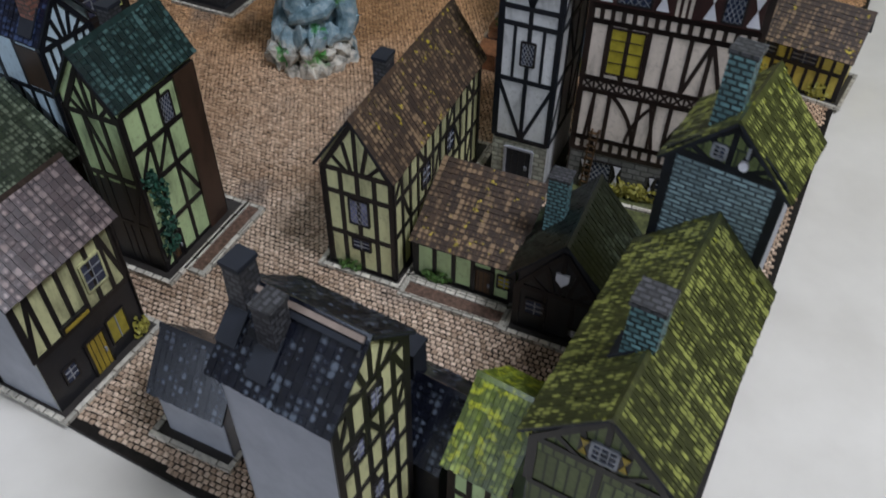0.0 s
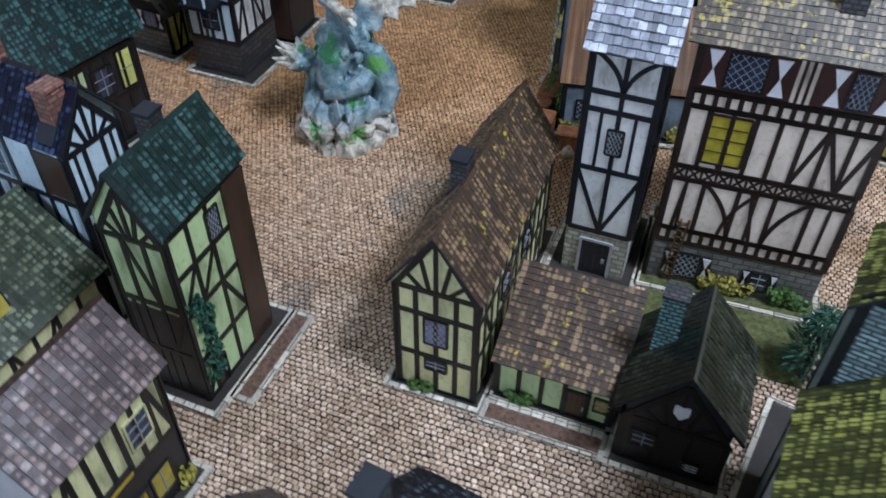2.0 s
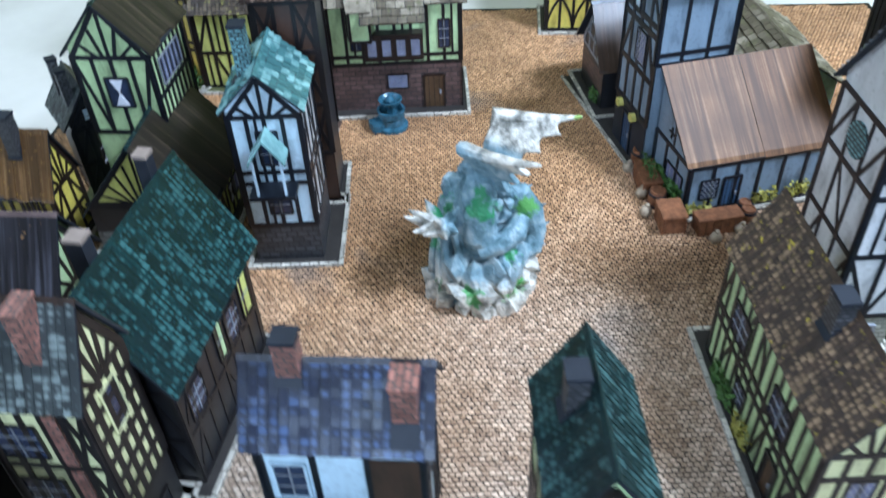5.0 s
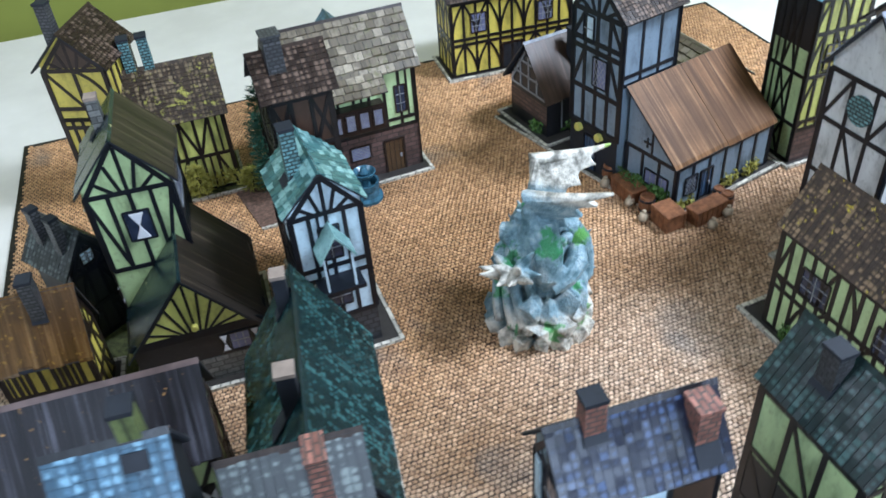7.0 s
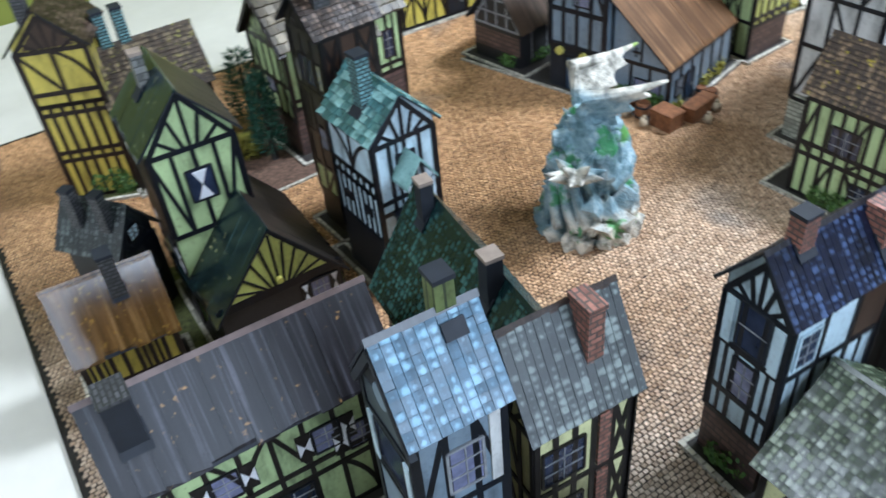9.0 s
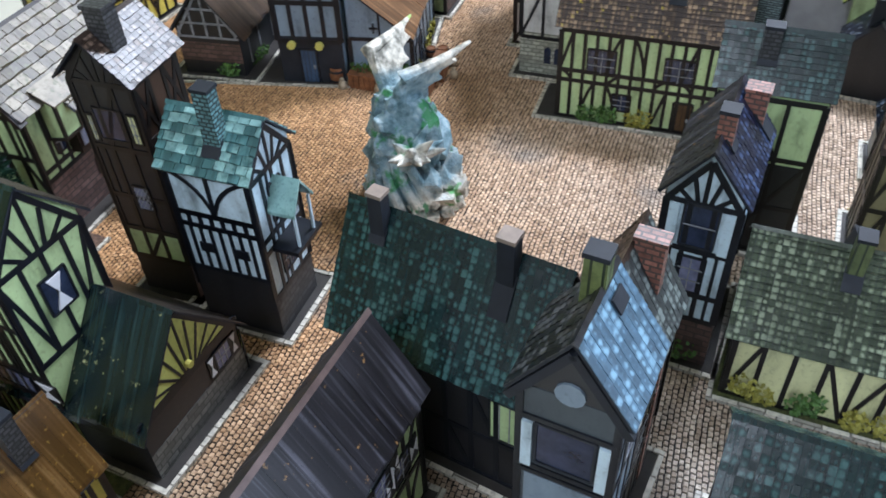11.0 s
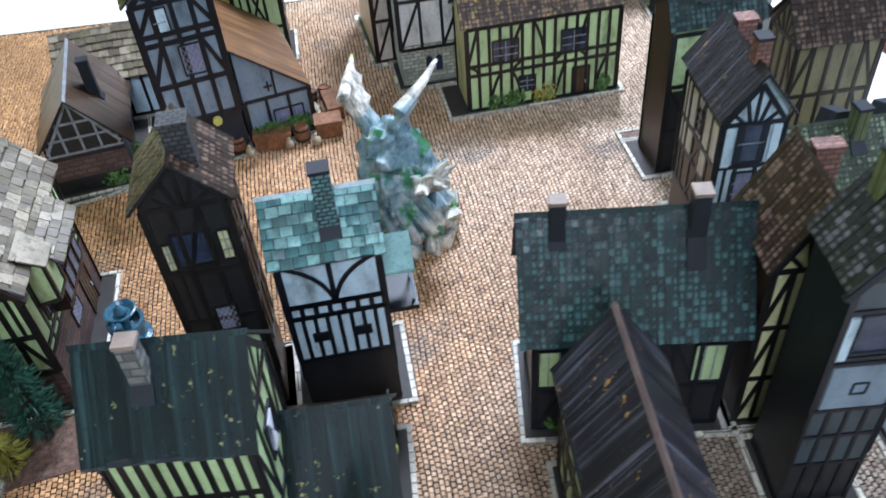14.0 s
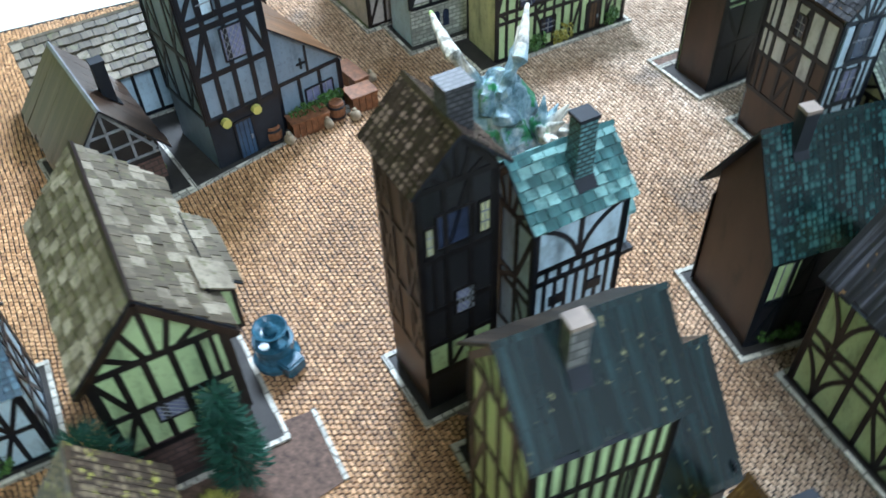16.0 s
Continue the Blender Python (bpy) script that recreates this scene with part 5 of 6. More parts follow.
timber(f["W"], [0.05, 0.09, 0.118, 0.160], 5, "beam_blue", "|./..")
for s in (-0.034, -0.017, 0.0, 0.017, 0.034):
    part("plaster_panel", f["W"].quad([(s - 0.006, 0.121), (s + 0.006, 0.121), (s + 0.006, 0.156), (s - 0.006, 0.156)], 0.0006), "white", r)
for s in (-0.034, -0.017, 0.017):
    part("plaster_panel", f["W"].quad([(s - 0.006, 0.092), (s + 0.006, 0.092), (s + 0.006, 0.115), (s - 0.006, 0.115)], 0.0006), "white", r)
f["W"].window(0.0, 0.126, 0.012, 0.022, "pane")
chimney(r, f, 0.002, -0.024, 0.224, (0.012, 0.013), "brick", "soot", flashing=0.012)
chimney(r, f, 0.013, 0.036, 0.208, (0.017, 0.014), "brick", "brick", flashing=0.024)
base_plate(r, f, -0.030, 0.034, -0.052, 0.050)

# slate barn with dormers
r, f = house("long low house with a grey-green slate roof and yellow dormers", (-0.281, 0.683), 63.4, 0.115, 0.150, 0.065, 0.165, 0.070, 0.124, "cream", "r_sage", seed=221, tile=(0.0058, 0.0062))
timber(f["W"], [0.004, 0.068], 7, "beam", "/..\\")
timber(f["E"], [0.004, 0.068], 7, "beam", "/..\\")
timber(f["N"], [0.004, 0.068], 5, "beam", "/..\\", gable=0.05)
for i, s in enumerate((-0.05, -0.015, 0.03)):
    f["W"].bush(s, 0.003, 0.04, 0.03, "leaf" if i % 2 else "leaf_yellow", 100, 222 + i)
P = f["P"]
for y in (-0.045, 0.005):
    v = [P(0.020, y - .010, 0.092), P(0.046, y - .010, 0.080), P(0.046, y + .010, 0.080), P(0.020, y + .010, 0.092), P(0.020, y - .006, 0.118), P(0.046, y - .006, 0.108), P(0.046, y + .006, 0.108), P(0.020, y + .006, 0.118)]
    d = part("dormer", box_uv("dormer", v, BOX), "soot", r)
    v = [P(0.0455, y - .007, 0.084), P(0.0475, y - .007, 0.084), P(0.0475, y + .007, 0.084), P(0.0455, y + .007, 0.084), P(0.0455, y - .005, 0.104), P(0.0475, y - .005, 0.104), P(0.0475, y + .005, 0.104), P(0.0455, y + .005, 0.104)]
    part("dormer_window", box_uv("dormer_window", v, BOX), "yellow", d)
chimney(r, f, -0.010, 0.010, 0.142, (0.014, 0.012), "mossplank", "soot", flashing=-0.02)
base_plate(r, f, -0.064, 0.062, -0.080, 0.080, "lawn")

# bakery with violet roof; its W and N walls carry their shade in the colour
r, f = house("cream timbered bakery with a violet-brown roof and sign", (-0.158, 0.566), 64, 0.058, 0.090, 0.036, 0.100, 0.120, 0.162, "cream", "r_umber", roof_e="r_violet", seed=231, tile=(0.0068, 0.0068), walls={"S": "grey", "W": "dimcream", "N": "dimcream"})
timber(f["E"], [0.060, 0.118], 7, "beam", "/.....\\")
f["E"].panel(0.002, 0.060, "dark")
f["E"].window(0.020, 0.076, 0.018, 0.026, "pane", "cream")
f["E"].door(0.0, 0.018, 0.040, "door_yellow")
f["E"].window(0.022, 0.016, 0.018, 0.026, "pane_yellow", "beam", (1, 0))
f["E"].bush(0.036, 0.003, 0.02, 0.02, "leaf_yellow", 60, 233)
f["E"].window(-0.026, 0.020, 0.012, 0.016, "pane")
sign = part("sign_board", f["E"].quad([(-0.020, 0.062), (0.006, 0.062), (0.006, 0.070), (-0.020, 0.070)], 0.003), "beam", r, "dark sign board with small yellow bars")
part("sign_bar", f["E"].quad([(-0.018, 0.0645), (0.004, 0.0645), (0.004, 0.0675), (-0.018, 0.0675)], 0.0036), "door_yellow", sign)
timber(f["W"], [0.004, 0.06, 0.118], 5, "beam", "/...\\")
timber(f["N"], [0.004, 0.06, 0.118], 4, "beam", "/..\\", gable=0.04)
chimney(r, f, -0.006, -0.038, 0.196, (0.012, 0.012), "mossplank", "soot")
base_plate(r, f, -0.034, 0.036, -0.048, 0.050)

# teal-roofed cottage and the straw hut near it
r, f = house("blue-white timbered cottage with a teal slate roof", (-0.455, 0.785), 62, 0.075, 0.110, 0.045, 0.120, 0.105, 0.155, "bluewhite", "r_teal", seed=241, tile=(0.0060, 0.0066))
timber(f["W"], [0.004, 0.045, 0.10], 5, "beam", "|/.\\.")
timber(f["N"], [0.004, 0.045, 0.10], 4, "beam", "|/\\.", gable=0.045)
f["W"].bush(0.0, 0.003, 0.08, 0.03, "leaf", 160, 243)
base_plate(r, f, -0.046, 0.044, -0.060, 0.060)

# dark cluster at the mat's near edge
r, f = house("dark slate-roofed house with two chimneys and grey card back", (0.057, 0.4336), -29.9, 0.0646, 0.070, 0.038, 0.076, 0.179, 0.215, "grey", "r_night", seed=251, tile=(0.0062, 0.0058), walls={"N": "cream", "W": "dark"})
timber(f["N"], [0.02, 0.065, 0.10, 0.128, 0.152, 0.180], 5, "beam", "....." + "/.\\.." + "....." + "..\\./" + "/...\\", gable=0.034)
for s, z in ((0.002, 0.156), (-0.016, 0.130), (0.012, 0.104), (-0.002, 0.070)):
    f["N"].window(s, z, 0.011, 0.017, "pane_lilac", "beam")
chimney(r, f, 0.006, -0.032, 0.233, (0.0137, 0.0114), "darkbrick", "soot", flashing=0.026)
chimney(r, f, 0.014, -0.009, 0.224, (0.0137, 0.012), "darkbrick", "darkbrick", flashing=0.024)
A, Y, down, up = f["roofE"]
for k, mt in ((0.0, "cap"), (0.004, "soot")):
    q = [A + Y * a + down * d + up * 0.0026 for a, d in ((0.001, 0.001 + k), (0.074, 0.001 + k), (0.074, 0.004 + k), (0.001, 0.004 + k))]
    slab("ridge_strip", r, q[0], q[1], q[2], q[3], 0.0010, mt, up)
base_plate(r, f, -0.038, 0.032, -0.040, 0.040, kerb=None)
r, f = house("small grey-backed outbuilding with a midnight-blue roof", (-0.035, 0.512), -25, 0.050, 0.055, 0.030, 0.062, 0.050, 0.090, "grey", "r_night", seed=253)
base_plate(r, f, -0.03, 0.032, -0.034, 0.028)
r, f = house("low dark house with a midnight-blue slate roof", (0.112, 0.482), -30, 0.060, 0.056, 0.036, 0.062, 0.055, 0.094, "dark", "r_night", seed=255)
chimney(r, f, -0.004, -0.012, 0.112, (0.016, 0.012), "soot", "soot", flashing=0.024)
base_plate(r, f, -0.034, 0.036, -0.030, 0.030)
r, f = house("green hut with a bright mossy lean-to roof", (0.162, 0.454), -31, 0.064, 0.040, 0.042, 0.044, 0.080, 0.122, "green", "r_lime", seed=257, tile=(0.0041, 0.0086))
timber(f["E"], [0.004, 0.04, 0.078], 3, "beam", "/.\\...")
base_plate(r, f, -0.034, 0.034, -0.022, 0.022, "lawn")

# smithy: lean-to with copper roof, tower and thatched shed
r, f = house("blue-white timbered smithy tower with a copper-sheet lean-to", (0.245, 1.103), -12, 0.078, 0.080, 0.046, 0.090, 0.198, 0.240, "slatewall", "r_umber", seed=261)
timber(f["S"], [0.056, 0.104, 0.152, 0.162, 0.195], 4, "beam_blue", "...." + "/..\\", 0.0058, gable=0.036)
f["S"].panel(0.055, 0.062, "soot")
timber(f["E"], [0.125, 0.135, 0.195], 3, "beam_blue", "." * 3 + "..")
timber(f["W"], [0.06, 0.125, 0.195], 3, "beam_blue", "x.x")
timber(f["N"], [0.06, 0.125, 0.195], 3, "beam_blue", "x.x", gable=0.036)
f["S"].panel(0.002, 0.055, "soot")
f["S"].window(0.006, 0.112, 0.022, 0.034, "pane_lilac", "beam_blue", lattice=True)
f["S"].window(-0.014, 0.160, 0.016, 0.030, "bluewhite", "beam_blue", (0, 1))
f["S"].door(-0.004, 0.020, 0.046, "door_blue", "beam_blue")
for s in (-0.022, 0.012):
    part("lantern", f["S"].quad([(s + 0.005 * math.cos(a * math.pi / 4), 0.052 + 0.005 * math.sin(a * math.pi / 4)) for a in range(8)], 0.006), "lamp", r)
r2, f2 = house("", (0.272, 1.013), 168, 0.076, 0.150, 0.0405, 0.160, 0.059, 0.126, "slatewall", "r_copper", root=r, mono=True, seed=263, tile=(0.08, 0.09), sheet=True)
timber(f2["W"], [0.004, 0.056], 6, "beam_blue", "..")
f2["W"].door(-0.028, 0.018, 0.040, "door_blue", "beam_blue")
f2["W"].window(-0.052, 0.018, 0.018, 0.022, "pane", "beam_blue", lattice=True)
for i, s in enumerate((-0.062, 0.012, 0.045)):
    f2["W"].bush(s, 0.003, 0.028, 0.020, "leaf_yellow", 70, 266 + i)
for key in ("N", "S"):
    timber(f2[key], [0.004, 0.056], 3, "beam_blue", "...")
f2["N"].strip(0.0, 0.056, 0.0, 0.088, 0.0026, "beam_blue", "post")
f2["N"].strip(-0.012, 0.070, -0.002, 0.070, 0.002, "beam_blue", "iron_cross", 0.0014)
f2["N"].strip(-0.007, 0.064, -0.007, 0.076, 0.002, "beam_blue", "iron_cross", 0.0014)
f2["N"].window(0.010, 0.020, 0.034, 0.018, "pane_lilac", "beam_blue", (3, 0))
for i in range(4):
    f2["N"].bush(-0.026 + i * 0.017, 0.003, 0.022, 0.026, "leaf", 150, 270 + i)
base_plate(r2, f2, -0.046, 0.04, -0.085, 0.085)
r, f = house("dark timbered shed with pale lattice gable and brown roof", (0.300, 1.218), -16.6, 0.080, 0.125, 0.050, 0.140, 0.055, 0.118, "dark", "r_plank", seed=281, tile=(0.012, 0.075), sheet=True, cap="beam_pale")
for i in range(5):
    f["S"].strip(-0.036 + i * 0.018, 0.052, -0.036 + i * 0.018, 0.060 + 0.05 * (1 - abs(i - 2) / 2.2), 0.0024, "beam_pale", "lattice_bar")
for h in (0.052, 0.070, 0.088):
    k = 0.040 * (1 - max(0, h - 0.058) / 0.062)
    f["S"].strip(-k, h, k, h, 0.0024, "beam_pale", "lattice_bar")
f["S"].strip(-0.038, 0.056, 0, 0.112, 0.003, "beam_pale", "barge_board", 0.0014)
f["S"].strip(0.038, 0.056, 0, 0.112, 0.003, "beam_pale", "barge_board", 0.0014)
f["S"].panel(0.02, 0.045, "redstone")
f["S"].bush(0.012, 0.003, 0.05, 0.02, "leaf", 90, 283)
for s in (-0.04, -0.01, 0.03):
    f["E"].strip(s, 0.01, s, 0.05, 0.002, "beam_pale", "post")
f["E"].bush(-0.02, 0.003, 0.05, 0.02, "leaf", 60, 285)
chimney(r, f, 0.022, -0.012, 0.128, (0.012, 0.012), "soot", "soot", base=0.02, flashing=0.012)
base_plate(r, f, -0.052, 0.056, -0.072, 0.060)

# stone-roofed barn behind
r, f = house("low barn with a pale stone-slab roof behind the smithy", (0.400, 1.130), 70, 0.100, 0.150, 0.060, 0.170, 0.060, 0.100, "bluewhite", "r_stone", seed=291, tile=(0.012, 0.010), single=True)
timber(f["W"], [0.004, 0.056], 7, "beam_blue", "..")
base_plate(r, f, -0.054, 0.054, -0.08, 0.08)

# yellow arcaded house at the far side
r, f = house("yellow timbered house with curved braces at the far side", (0.372, 1.392), -29, 0.070, 0.180, 0.042, 0.192, 0.115, 0.160, "yellow", "r_umber", seed=301)
timber(f["E"], [0.004, 0.050, 0.058, 0.110], 10, "beam", "()()..()()" + "." * 10 + "()()()()()")
f["E"].door(0.0, 0.030, 0.042, "soot", "beam_brown")
f["E"].window(-0.05, 0.066, 0.022, 0.028, "pane_lilac", "beam_brown", (2, 2))
f["E"].window(0.05, 0.066, 0.022, 0.028, "pane_lilac", "beam_brown", (2, 2))
timber(f["S"], [0.004, 0.050, 0.058, 0.110], 4, "beam", "()()", gable=0.04)
base_plate(r, f, -0.040, 0.042, -0.096, 0.096)

# blue-white cottage behind the inn
r, f = house("blue-white timbered cottage behind the inn", (0.120, 1.462), 66, 0.080, 0.085, 0.046, 0.094, 0.080, 0.130, "bluewhite", "r_blue", seed=311)
timber(f["W"], [0.004, 0.04, 0.078], 5, "beam_blue", "/.\\")
timber(f["S"], [0.004, 0.04, 0.078], 4, "beam_blue", "/.\\", gable=0.045)
f["W"].bush(0.0, 0.003, 0.07, 0.022, "leaf", 120, 313)
base_plate(r, f, -0.046, 0.046, -0.048, 0.048)


# ---- loose things ----
def lump(bm, c, r, squash=(1, 1, 1), rough=0.25, seed=0, sub=2, mat=0):
    """A rough stone or clump added to bm."""
    made = bmesh.ops.create_icosphere(bm, subdivisions=sub, radius=1.0)
    for v in made["verts"]:
        d = 1 + rough * noise.noise(v.co * 1.6 + Vector((seed * 3.1, seed * 1.7, seed)))
        v.co = Vector((v.co.x * squash[0], v.co.y * squash[1], v.co.z * squash[2])) * r * d + Vector(c)
    for face in {f for v in made["verts"] for f in v.link_faces}:
        face.material_index, face.smooth = mat, sub > 1


def tube(bm, pts, radii, sides=8, mat=0):
    rings = []
    for i, (p, r) in enumerate(zip(pts, radii)):
        d = (Vector(pts[min(i + 1, len(pts) - 1)]) - Vector(pts[max(i - 1, 0)])).normalized()
        a = d.orthogonal().normalized()
        b = d.cross(a)
        rings.append([bm.verts.new(Vector(p) + (a * math.cos(k * 2 * math.pi / sides) + b * math.sin(k * 2 * math.pi / sides)) * r) for k in range(sides)])
    for q, w in zip(rings, rings[1:]):
        for k in range(sides):
            face = bm.faces.new((q[k], q[(k + 1) % sides], w[(k + 1) % sides], w[k]))
            face.material_index, face.smooth = mat, True
    for ring in (rings[0], rings[-1]):
        bm.faces.new(ring).material_index = mat


def winged_statue():
    """One weathered mesh: a scaly body on a heap of angular rocks, two raised wings, a coiled tail and a spray of leaves."""
    rnd = random.Random(8)
    bm = bmesh.new()
    for i in range(34):                       # angular rocks round the foot
        a = i * 2 * math.pi / 18 + rnd.uniform(-.12, .12)
        q = 0.043 if i < 18 else 0.031
        lump(bm, (q * math.cos(a), q * math.sin(a), 0.005 + (0 if i < 18 else 0.014)), rnd.uniform(0.009, 0.013), (1, 1, rnd.uniform(.8, 1.3)), 1.1, i, 1)
    for i in range(13):                       # larger pale rocks up the near side
        a = radians(-165 + i * 13)
        z = 0.020 + 0.018 * (i % 2)
        q = 0.041 - 0.20 * (z - 0.02)
        lump(bm, (q * math.cos(a), q * math.sin(a), z), rnd.uniform(0.0095, 0.0125), (1, 1, rnd.uniform(.9, 1.4)), 1.1, 60 + i, 1)
    for x, y, z, q, tall in ((0, 0.002, 0.022, 0.034, 0.9), (0.000, 0.006, 0.045, 0.031, 1.0), (-0.006, 0.012, 0.066, 0.027, 1.0), (0.002, 0.010, 0.088, 0.026, 1.1), (0.014, 0.004, 0.060, 0.025, 1.1), (0.004, 0.004, 0.107, 0.019, 1.0)):
        lump(bm, (x, y, z), q, (1, 1, tall), 0.55, round(z * 900), 3)
    for i in range(8):                       # folds of rock and drapery down the far sides
        a = 0.35 + i * 0.40
        tube(bm, [((0.028 + 0.014 * k) * math.cos(a + 0.9 * k + 0.2 * math.sin(i * 2.0)), (0.028 + 0.014 * k) * math.sin(a + 0.9 * k), 0.090 - 0.074 * k) for k in (0, 0.25, 0.5, 0.75, 1.0)], (0.003, 0.0045, 0.0055, 0.006, 0.006), 8)

    def limb(pts, radii, knobs=0.0):
        tube(bm, pts, radii, 12)
        if knobs:                             # a row of spines along it
            for p, r in zip(pts[:-1], radii):
                p = Vector(p)
                out = Vector((p.x, p.y, 0.02)).normalized()
                tube(bm, [p + out * r * 0.8, p + out * (r + knobs)], (0.0022, 0.0005), 5)

    limb([(-0.010, -0.012, 0.050), (-0.012, -0.018, 0.070), (-0.006, -0.016, 0.092), (0.0, -0.006, 0.114)], (0.013, 0.0145, 0.0135, 0.010))
    limb([(0.014, -0.004, 0.108), (0.030, -0.010, 0.094), (0.040, -0.014, 0.074), (0.043, -0.016, 0.054), (0.037, -0.022, 0.038), (0.022, -0.031, 0.032)], (0.009, 0.0115, 0.0125, 0.0125, 0.011, 0.007), 0.004)
    limb([(-0.016, -0.028, 0.058), (0.0, -0.033, 0.064), (0.018, -0.030, 0.070), (0.028, -0.022, 0.078)], (0.006, 0.0085, 0.0105, 0.008))
    limb([(0.000, 0.028, 0.098), (0.004, 0.022, 0.112), (0.006, 0.014, 0.122)], (0.006, 0.007, 0.005), 0.004)
    for i in range(14):                       # ridge of spines down the back
        t = i / 13
        p = Vector((-0.004 - 0.026 * t, 0.016 + 0.014 * t, 0.116 - 0.066 * t))
        tube(bm, [p, p + Vector((-0.004, 0.004, 0.005))], (0.0035, 0.0007), 5)
    for x, y, z in ((-0.004, -0.040, 0.046), (0.004, -0.041, 0.044), (0.012, -0.040, 0.047)):   # toes
        tube(bm, [(x, y + 0.012, z + 0.006), (x, y, z), (x, y - 0.005, z - 0.007)], (0.004, 0.0035, 0.001), 6)
    for i in range(45):                       # small knobs on the hide
        a, z = rnd.uniform(0, 6.283), rnd.uniform(0.03, 0.10)
        q = 0.039 * (1 - 0.45 * (z / 0.12))
        lump(bm, (q * math.cos(a), q * math.sin(a), z), rnd.uniform(0.0030, 0.0055), (1, 1, 1.3), 0.8, 200 + i, 1)
    hub = Vector((-0.037, -0.002, 0.076))
    for k in range(10):                       # pointed leaves
        a = radians(100 + k * 24)
        e = Vector((math.cos(a) * 0.7 - 0.25, math.sin(a) * 0.75, 0.55 + 0.4 * math.cos(k * 2.1))).normalized()
        tube(bm, [hub, hub + e * 0.015, hub + e * rnd.uniform(0.028, 0.038)], (0.0045, 0.0062, 0.0008), 6)
    tube(bm, [(-0.012, 0, 0.056), (-0.026, -0.003, 0.062), hub], (0.008, 0.006, 0.005), 8)

    def wing(root, elbow, tip, trail, scallop):
        root, elbow, tip, trail = map(Vector, (root, elbow, tip, trail))
        tube(bm, [root, (root + elbow) / 2 + Vector((0, 0, 0.003)), elbow, elbow.lerp(tip, 0.35) + Vector((0, 0, -0.003)), elbow.lerp(tip, 0.7) + Vector((0, 0, -0.003)), tip], (0.0080, 0.0064, 0.0072, 0.0058, 0.0040, 0.0014), 8)
        nrm = (elbow - root).cross(trail - root).normalized()
        n, rows = 15, []
        for i in range(1, 3):
            e = tip.lerp(trail, i / 3.0)
            tube(bm, [elbow.lerp(root, 0.08), (elbow + e) / 2 + nrm * 0.002, e], (0.0026, 0.0022, 0.0012), 6)
        for i in range(n + 1):
            t = i / n
            edge = tip.lerp(trail, t)
            edge = edge.lerp(elbow, scallop * abs(math.sin(t * 3 * math.pi)))
            start = elbow.lerp(root, t)
            for o in (nrm * 0.0024, -nrm * 0.0024):
                rows.append([bm.verts.new(start.lerp(edge, k / 5) + o) for k in range(6)])
        for i in range(n):
            a, b, c, d = rows[2 * i:2 * i + 4]
            for k in range(5):
                bm.faces.new((a[k], a[k + 1], c[k + 1], c[k]))
                bm.faces.new((b[k], d[k], d[k + 1], b[k + 1]))
            bm.faces.new((a[5], b[5], d[5], c[5]))
            bm.faces.new((a[0], c[0], d[0], b[0]))
        bm.faces.new([rows[0][k] for k in range(6)] + [rows[1][k] for k in range(5, -1, -1)])
        bm.faces.new([rows[-2][k] for k in range(5, -1, -1)] + [rows[-1][k] for k in range(6)])

    wing((0.012, 0.014, 0.106), (0.032, 0.032, 0.149), (0.090, -0.010, 0.152), (0.036, -0.002, 0.110), 0.18)
    wing((-0.002, 0.008, 0.106), (-0.015, 0.002, 0.146), (0.020, -0.062, 0.158), (0.016, -0.020, 0.108), 0.22)
    data = bpy.data.meshes.new("statue")
    bm.to_mesh(data)
    bm.free()
    ob = new("statue", data)
    mod = ob.modifiers.new("union", "REMESH")
    mod.mode, mod.voxel_size, mod.use_smooth_shade = "VOXEL", 0.0008, True
    n = Nodes("weathered_painted_stone", 0.5)
    co = n.add("ShaderNodeTexCoord").outputs["Object"]
    xyz = n.add("ShaderNodeSeparateXYZ", {"Vector": co})
    g = n.noise(75.0, 6.0)
    fine = n.noise(420.0, 3.0)
    scales = n.add("ShaderNodeTexVoronoi", {"Vector": n.where(), "Scale": 420.0}).outputs["Distance"]
    blue = n.ramp(g, [(0.34, (0.06, 0.12, 0.14)), (0.50, (0.19, 0.29, 0.33)), (0.68, (0.42, 0.49, 0.50))])
    cream = n.ramp(n.noise(80.0, 4.0), [(0.36, (0.16, 0.15, 0.12)), (0.56, (0.66, 0.61, 0.51))])
    jit = n.math("MULTIPLY", g, 0.05)
    low = n.ramp(n.math("ADD", xyz.outputs[2], jit), [(0.050, (1, 1, 1)), (0.064, (0, 0, 0))])
    lean = n.math("MULTIPLY", n.math("SUBTRACT", 0.03, xyz.outputs[0]), 0.55)
    high = n.ramp(n.math("SUBTRACT", n.math("SUBTRACT", xyz.outputs[2], lean), n.math("MULTIPLY", g, 0.012)), [(0.116, (0, 0, 0)), (0.126, (1, 1, 1))])
    near = n.ramp(n.math("ADD", n.math("MULTIPLY", xyz.outputs[1], -8.0), g), [(0.42, (0, 0, 0)), (0.62, (1, 1, 1))])
    col = n.mix(blue, n.mix(blue, cream, near), low)
    col = n.mix(col, cream, high)
    leafy = n.ramp(n.math("MULTIPLY", xyz.outputs[0], -1.0), [(0.041, (0, 0, 0)), (0.046, (0.9, 0.9, 0.9))])
    col = n.mix(col, cream, leafy)
    edge = n.math("MULTIPLY", n.math("SUBTRACT", n.noise(110.0, 4.0), 0.35), 0.050)
